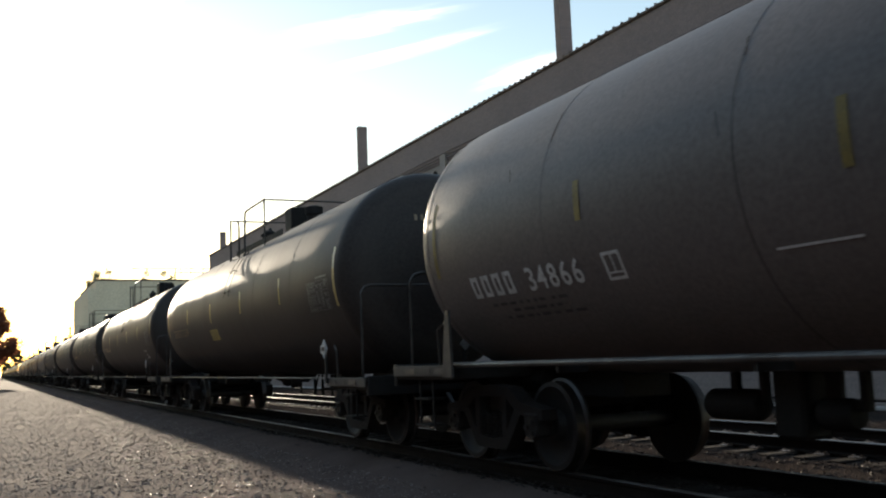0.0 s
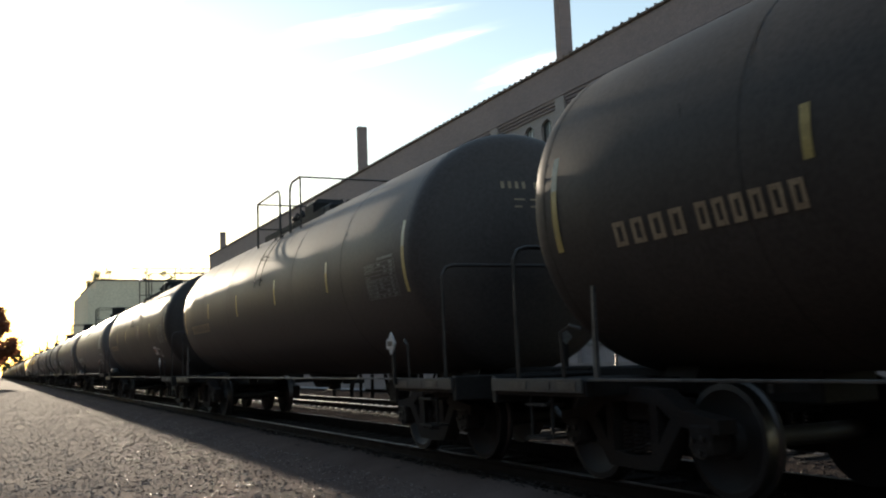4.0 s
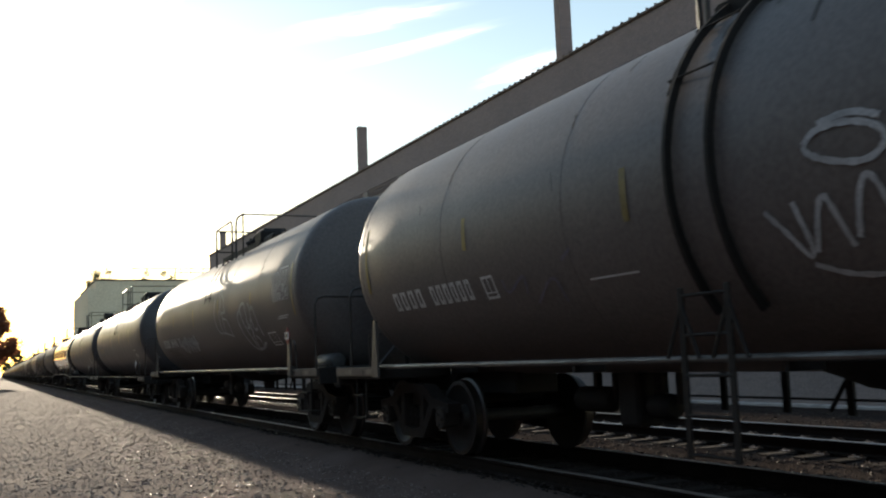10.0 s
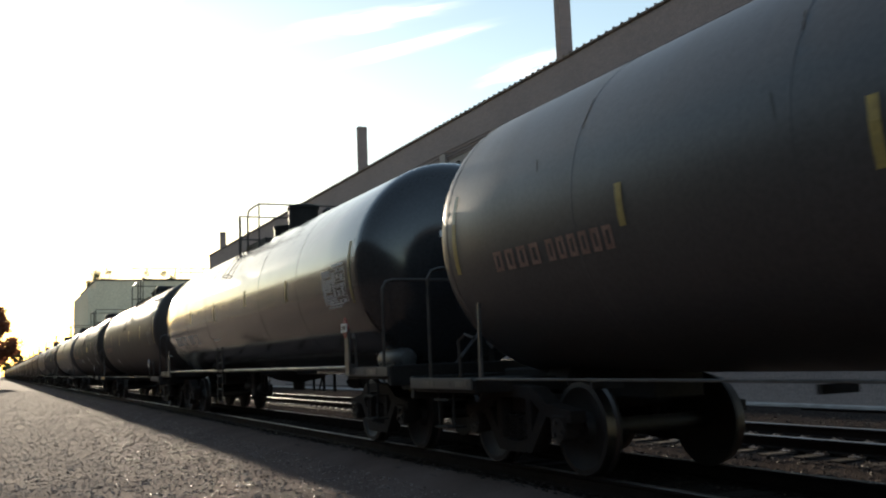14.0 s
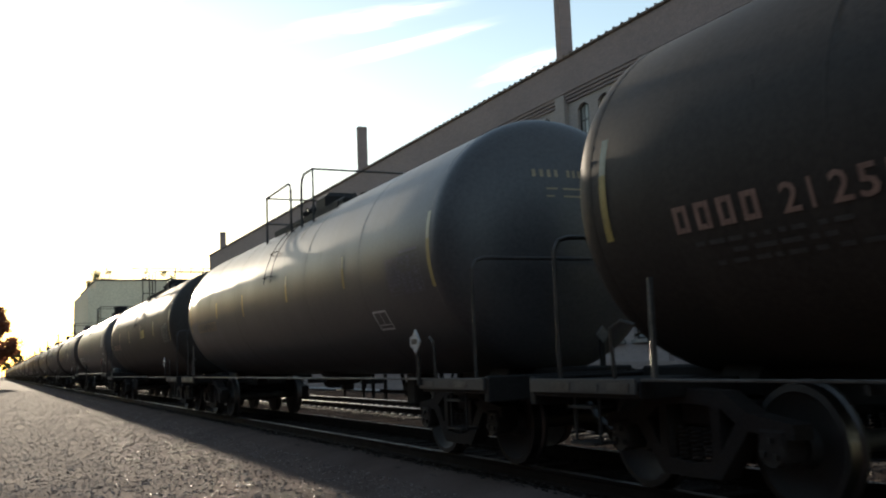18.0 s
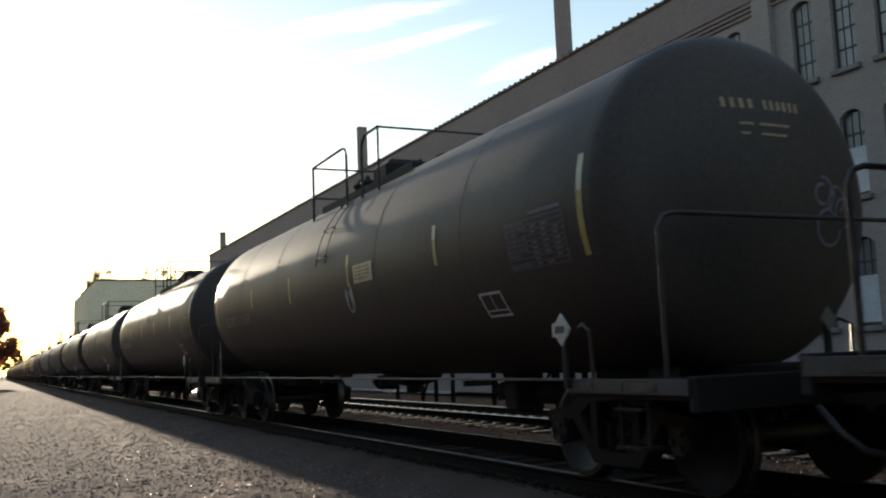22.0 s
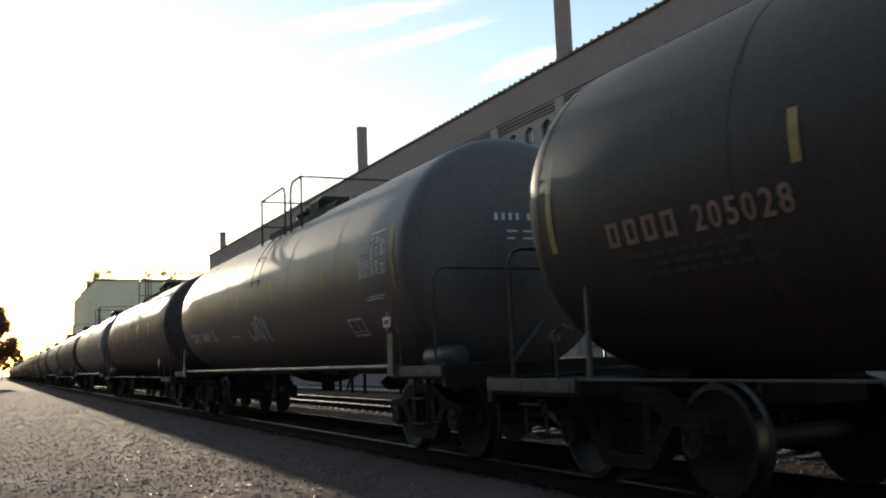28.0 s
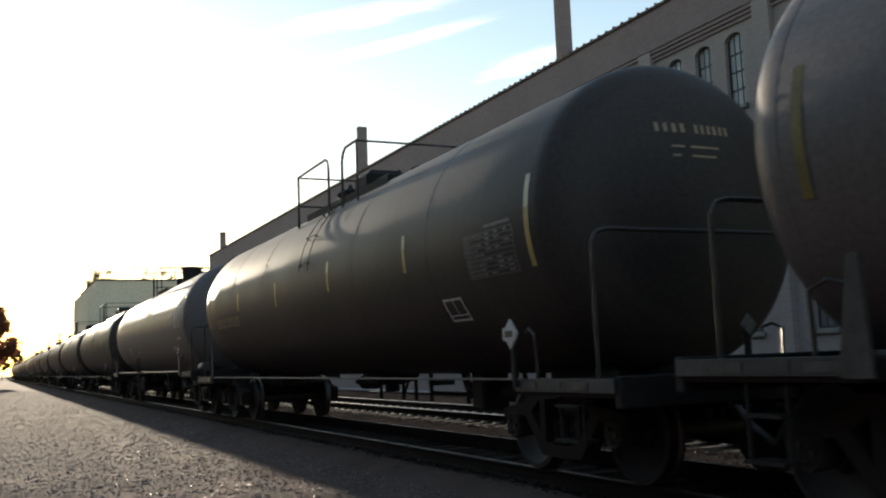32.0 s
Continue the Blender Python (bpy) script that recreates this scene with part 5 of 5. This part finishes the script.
ROUND_TAG = (((0.22, 18), (0.05, 15), (0.05, 8), (0.21, 9), (0.27, 14), (0.22, 18)), ((0.0, 11), (0.29, 14)), ((0.30, 8), (0.39, 18), (0.46, 8), (0.56, 18)), ((0.62, 16), (0.60, 9), (0.76, 9), (0.80, 18)),
             ((0.88, 9), (0.93, 18), (1.02, 10), (1.11, 18), (1.19, 9)), ((0.18, 1), (0.31, 5), (0.31, 1), (0.38, 5)), ((0.50, 4), (0.56, 0), (0.67, 1)), ((0.77, 4), (0.99, 5)), ((0.78, 1), (0.95, 3)), ((0.47, 22), (0.53, 21), (0.50, 24), (0.47, 22)))
ZIG_TAG = (((0.0, 12), (0.01, 5), (0.47, 14), (0.38, 5)), ((0.49, 1), (0.97, 12), (0.98, 0)), ((1.16, 15), (1.33, 18)))
DRAWN = {9: ((-1.0, -25.7, TENT_TAG, 0.045, SPRAY_WHITE, "white sprayed tag of looped angular strokes"), (-3.17, -40.4, CROWN_TAG, 0.07, SPRAY_WHITE, "broad white sprayed crown-like tag")),
         8: ((0.11, -36.8, HALO_TAG, 0.05, SPRAY_WHITE, "white sprayed tag under a sprayed oval"), (3.77, -33.2, ZIG_TAG, 0.04, SPRAY_VIOLET, "faded zigzag chalk tag")),
         14: ((-1.33, -36.9, ROUND_TAG, 0.032, SPRAY_WHITE, "white sprayed tag in two rows"),)}


def letter_car(car, k, style, digits):
    """What sets each car apart: lettering, labels, graffiti."""
    style = "B" if style == "D" else style
    ink = WHITE if style == "B" else {1: CREAM, 5: CREAM, 10: CREAM, 13: RUSTRED, 11: RUSTRED, 14: RUSTRED, 16: RUSTRED, 18: RUSTRED, 20: RUSTRED, 22: RUSTRED, 24: RUSTRED}.get(k, CREAM)
    if k < 27:
        number(car, style, digits or "IIIIII", ink) if digits else number_bars(car, style, ink)
    if style == "B":
        low = -9.8 if k == 12 else 0
        data_panel(car, -6.0, -7.02, -7.2 + low, 11.5 + low, WHITE, k)
        if k != 12:
            hollow_square(car, -5.03, -5.62, -38, -27, DIM if k == 25 else WHITE)
        hollow_square(car, 4.2, 3.95, -28, -18.5, WHITE)
        for d, ya, yb in ((-19.2, -6.1, -6.7), (-17.8, -6.2, -6.8), (-26.8, 2.3, 1.6)):
            bm = bmesh.new()
            patch(bm, ya, yb, d, d + 0.7, 0.008)
            part("lettering_line", bm, WHITE, car)
    else:
        data_panel(car, -6.0, -7.05, -19.0, -2.0, PANEL_INK if k % 3 != 0 else SPRAY_VIOLET, k, 9)
        if k == 3:
            bm = bmesh.new()
            patch(bm, -5.97, -6.6, -36, -24.6, 0.008, skew=-0.05)
            part("faded_sticker", bm, SPRAY_VIOLET, car, "faded violet paper label")
        elif k in (2, 5, 10, 11, 14, 15, 18, 19, 22, 26):
            up = 3.5 if k in (10, 11) else 0
            hollow_square(car, -5.12, -5.60, -36 + up, -25 + up, WHITE)
    if k in (1, 2, 11):
        raised_deck(car)
    if k in (1,):
        yellow_label(car, 1.90, 1.10, -26.7, -17)
    if k in (14, 16, 18):
        yellow_label(car, -1.64, -2.36, -9, 0.5, LABEL_YELLOW if k in (14, 16) else PALETAPE)
    if k == 20:
        yellow_label(car, -2.47, -3.15, -34, -24)
    if k in (13, 20):
        hollow_square(car, 3.85, 3.56, -18.4, -9.8, DIM)
    if k == 5:
        bm = bmesh.new()
        patch(bm, -4.38, -4.98, -33, -22.5, 0.008, skew=-0.05)
        label = part("paper_label", bm, PLACARD, car, "white paper label with a red band")
        bm = bmesh.new()
        patch(bm, -4.46, -4.86, -29.5, -25, 0.012)
        part("label_band", bm, RUSTRED, label)
    tags = {5: [(-1.3, -1.9, -10, 2, SPRAY_VIOLET, 2)], 7: [(3.6, 2.6, -35, -12, SPRAY_WHITE, 4), (-2.2, -3.5, -30, -16, SPRAY_VIOLET, 6)],
            8: [(-5.05, -6.15, -24, -6, SPRAY_WHITE, 7), (-6.2, -7.1, -21, -10, SPRAY_WHITE, 5)],
            9: [(3.85, 1.8, -36, -19, SPRAY_WHITE, 7)],
            14: [(4.7, 3.2, -31, -20, SPRAY_VIOLET, 5), (2.6, 1.5, -34, -21, SPRAY_WHITE, 4)],
            18: [(-1.2, -1.55, -25, -8, SPRAY_WHITE, 2)], 23: [(0.72, -0.75, -33, -15, SPRAY_WHITE, 4)],
            13: [(4.1, 3.65, -40, -29, SPRAY_WHITE, 2)],
            24: [(-1.43, -2.16, 2, 12, SPRAY_WHITE, 4), (-0.9, -2.1, -25, -11, SPRAY_VIOLET, 6), (-2.5, -3.27, -20, -12, SPRAY_VIOLET, 3), (3.4, 2.2, -20, -9.6, SPRAY_VIOLET, 6)]}
    for n, (y0, y1, d0, d1, m, letters) in enumerate(tags.get(k, ())):
        spray(car, y0, y1, d0, d1, 100 * k + n, m, letters, 0.055 if k in (9, 23) else 0.018 if k == 24 else 0.035)
    for y_left, low, lines, width, paint, words in DRAWN.get(k, ()):
        strokes(car, y_left, low, lines, width, paint, words)
    shift_tapes(car, k)
    if k == 8:
        side_ladder(car, 0.48, 0.94)
    if k in (18, 21):
        head_spray(car, 0.45 if k == 18 else -0.1, 2.2 if k == 18 else 2.9, 0.6, 0.45, k)


def number_bars(parent, style, material):
    h, low = (0.235, -27.0) if style == "B" else (0.20, -18.0)
    mark_bars(parent, material, 6.62 if style == "B" else 6.5, low, h, 0.235)
    mark_bars(parent, material, 5.50, low, h, 0.18, 6)
    bm = bmesh.new()
    head_words(bm, style)
    part("head_lettering", bm, CREAM if style == "A" else WHITE, parent, "small stencilled lettering on the tank's end")["kind"] = "stuff"


def raised_deck(car):
    """The deck of the one car whose valves stand in a tall housing."""
    for o in list(car.children):
        if o.name.startswith(("railing", "rail_post", "cross_rail", "valve_housing")):
            bpy.data.objects.remove(o)
    top, low = 4.60, TANK_Z + 1.10
    for x in (-1.02, 1.02):
        part("railing", bend_bar([(x, 1.60, low), (x, 1.60, top), (x, 0.92, top - 0.10), (x, 0.80, top - 0.18), (x, 0.76, top - 0.28), (x, 0.76, low)]), GRAB, car)
        part("railing", bend_bar([(x, 0.24, low), (x, 0.20, top - 0.12), (x, 0.14, top - 0.03), (x, 0.04, top), (x, -1.50, top), (x, -1.50, low)]), GRAB, car)
    for y in (1.60, -1.50):
        part("cross_rail", bend_bar([(-1.04, y, top), (1.04, y, top)], 0.018), GRAB, car)
    bm = bmesh.new()
    box(bm, -0.26, 0.26, -0.88, -0.36, 3.95, 4.58, 0.03)
    part("valve_housing", bm, FRAME, car, "tall dark valve housing on the tank top")
    bm = bmesh.new()
    lathe(bm, [(0.15, 3.96), (0.15, 4.28), (0.19, 4.29), (0.19, 4.44), (0.12, 4.47), (0.02, 4.48)], "z", 16, (0, -1.65, 0))
    part("vent_cap", bm, FRAME, car, "", True)


def repaint(car, material):
    for o in car.children:
        if o.name.startswith(("tank", "weld_seam")):
            o.material_slots[0].link = "OBJECT"
            o.material_slots[0].material = material


def lengthen(car, extra):
    """The longer pattern: the tank and all that belongs to its ends move out by extra."""
    for o in list(car.children):
        if o.name.startswith("tank"):
            link = o.material_slots[0].material
            o.data = TANK_LONG
            o.material_slots[0].link = "OBJECT"
            o.material_slots[0].material = link
        elif o.type == "MESH":
            mean = o.location.y + sum(v.co.y for v in o.data.vertices) / len(o.data.vertices)
            if abs(mean) > 5.2:
                o.location.y += math.copysign(extra, mean)
            elif o.name.startswith("side_rail"):
                o.scale.y = (7.05 + extra) / 7.05


def build_train():
    plan = [(s, style, digits) for s, style, digits in CARS]
    rng = random.Random(9)
    while len(plan) < 43:
        plan.append((plan[-1][0] + 18.2, rng.choice("AAAB"), ""))
    master = {}
    train = []
    for style in "ABD":
        master[style] = build_car(style)
    for k, (s, style, digits) in enumerate(plan):
        if style in master and not master[style].get("used"):
            car = master[style]
            car["used"] = 1
        else:
            car = copy_thing(PLAIN[style], pose(0, 0, 0)) if style in PLAIN else None
        if car is None or style not in PLAIN:
            PLAIN[style] = copy_thing(car, pose(0, 0, 0))
        train.append((car, s, style, digits))
    for m in PLAIN.values():
        for o in (*m.children_recursive, m):
            bpy.data.objects.remove(o)
    for k, (car, s, style, digits) in enumerate(train):
        if "used" in car:
            del car["used"]
        car.matrix_basis = pose(TRACK_1, s - HALF, 0)
        fresh = k == 12
        words = "glossy black tank car with yellow tape and white lettering" if fresh else "weathered charcoal tank car with pipe side rails and yellow tape" if style in "BD" else "grimy black tank car with stencilled number on its side"
        tagged(car, words, "tank car", "tank cars of the train")
        repaint(car, GLOSS if fresh else GREY if style in "BD" else BLACK_SHEEN if k in (10, 11, 15) else BLACK_DULL if k in (3, 14, 16) else BLACK)
        letter_car(car, k, style, digits)
        if fresh:
            lengthen(car, 0.4)
            car.matrix_basis = pose(TRACK_1, s - HALF - 0.4, 0)
    return [(car, s - HALF - (0.4 if k == 12 else 0.0)) for k, (car, s, _, _) in enumerate(train)]


# ---- build everything
for style_height in (0.235, 0.20):
    for numeral in "0123456789":
        text_flat(numeral, style_height)
WHEELSETS, PLAIN = ([], []), {}
TANK_LONG = tank_mesh(0.4)
TANK_MESH, SEAM_MESH, BOGIE_MESHES, WHEELSET_MESH, COUPLER_MESH = tank_mesh(), seam_mesh(), bogie_meshes(), wheelset_mesh(), coupler_mesh()
# azimuth, elevation, half width, half height, lean, density, brightness, drift
CLOUDS = ((21.2, 20.0, 360, 38, 9, 0.28, 1.15, 26), (22.6, 18.2, 420, 30, 13, 0.29, 1.15, 30), (30.6, 16.9, 190, 36, 16, 0.32, 1.1, 20), (8.6, 19.2, 200, 26, 58, 0.42, 1.0, 10), (10.5, 22.0, 200, 40, 20, 0.4, 1.0, 12))
build_ground()
build_building()
build_warehouse()
build_tree(-0.6, 150.0, 11.0, 5.5, 3, LEAF, "tree beside the line, leaves coloured red for the sun's glare", 9000, size=0.2)
for n, (x, y, h, s) in enumerate(((23.0, 262, 28.6, 6.5), (27.5, 266, 29.6, 7), (36, 262, 28.6, 6), (42, 262, 28.4, 6))):
    build_tree(x, y, h, s, 20 + n, LEAF_GREEN, "tall tree behind the warehouse roof", 5000, size=0.17)
for n in range(10):
    build_tree(-34 + 4.6 * n, 400 + 9 * (n % 3), 9.5 + 2.2 * ((n * 7) % 4) / 3, 4.6, 40 + n, LEAF_GREEN, "dark tree at the far end of the line", 700, size=0.45)
SKY_CLOUDS = build_clouds()
TRAIN = build_train()
build_track("track_near", TRACK_1, "railway track with wooden ties under the train", RAILSIDE)
build_track("track_far", TRACK_2, "empty second railway track with wooden ties", PLATE)
stones("gravel", "loose crushed grey gravel beside the track", STONE, 50000, spots_near, (0.006, 0.025), 1)
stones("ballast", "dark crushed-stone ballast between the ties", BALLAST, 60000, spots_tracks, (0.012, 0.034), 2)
stones("ballast_glints", "sparse pale glinting chips among the dark ballast", PEBBLE, 3500, spots_tracks, (0.008, 0.022), 5)
stones("pebbles", "pale shiny pebbles scattered over the gravel", PEBBLE, 9000, spots_near, (0.006, 0.024), 3)


def motions():
    for car, s in TRAIN:
        walk(car, [(0.0, pose(TRACK_1, s, 0)), (16.0, pose(TRACK_1, s - SPEED * 16.0, 0)), (DURATION, pose(TRACK_1, s - SPEED * DURATION, 0))])
    # all wheelsets roll alike: one set of keys for each axle of a bogie
    steps = 960
    turn = math.degrees(SPEED * DURATION / 0.457) / steps
    for k, y in enumerate((-0.89, 0.89)):
        pack = [o for car, _ in TRAIN for b in car.children if b.name.startswith("bogie") for o in b.children if abs(o.location.y - y) < 0.01]
        first = pack[0]
        walk(first, [(DURATION * i / steps, pose(0, y, 0.457, turn * i)) for i in range(steps + 1)])
        for o in pack[1:]:
            o.rotation_mode = "QUATERNION"
            o.animation_data_create().action = first.animation_data.action
            o.animation_data.action_slot = first.animation_data.action_slot
    for ob, az, el, lean, rise in SKY_CLOUDS:
        a, b = sky_place(az, el), sky_place(az, el) + Vector((0, 0, rise))
        walk(ob, [(0.0, look(a, a + (a - EYE), lean) @ pose(0, 0, 0)), (DURATION, look(b, b + (a - EYE), lean))])


motions()
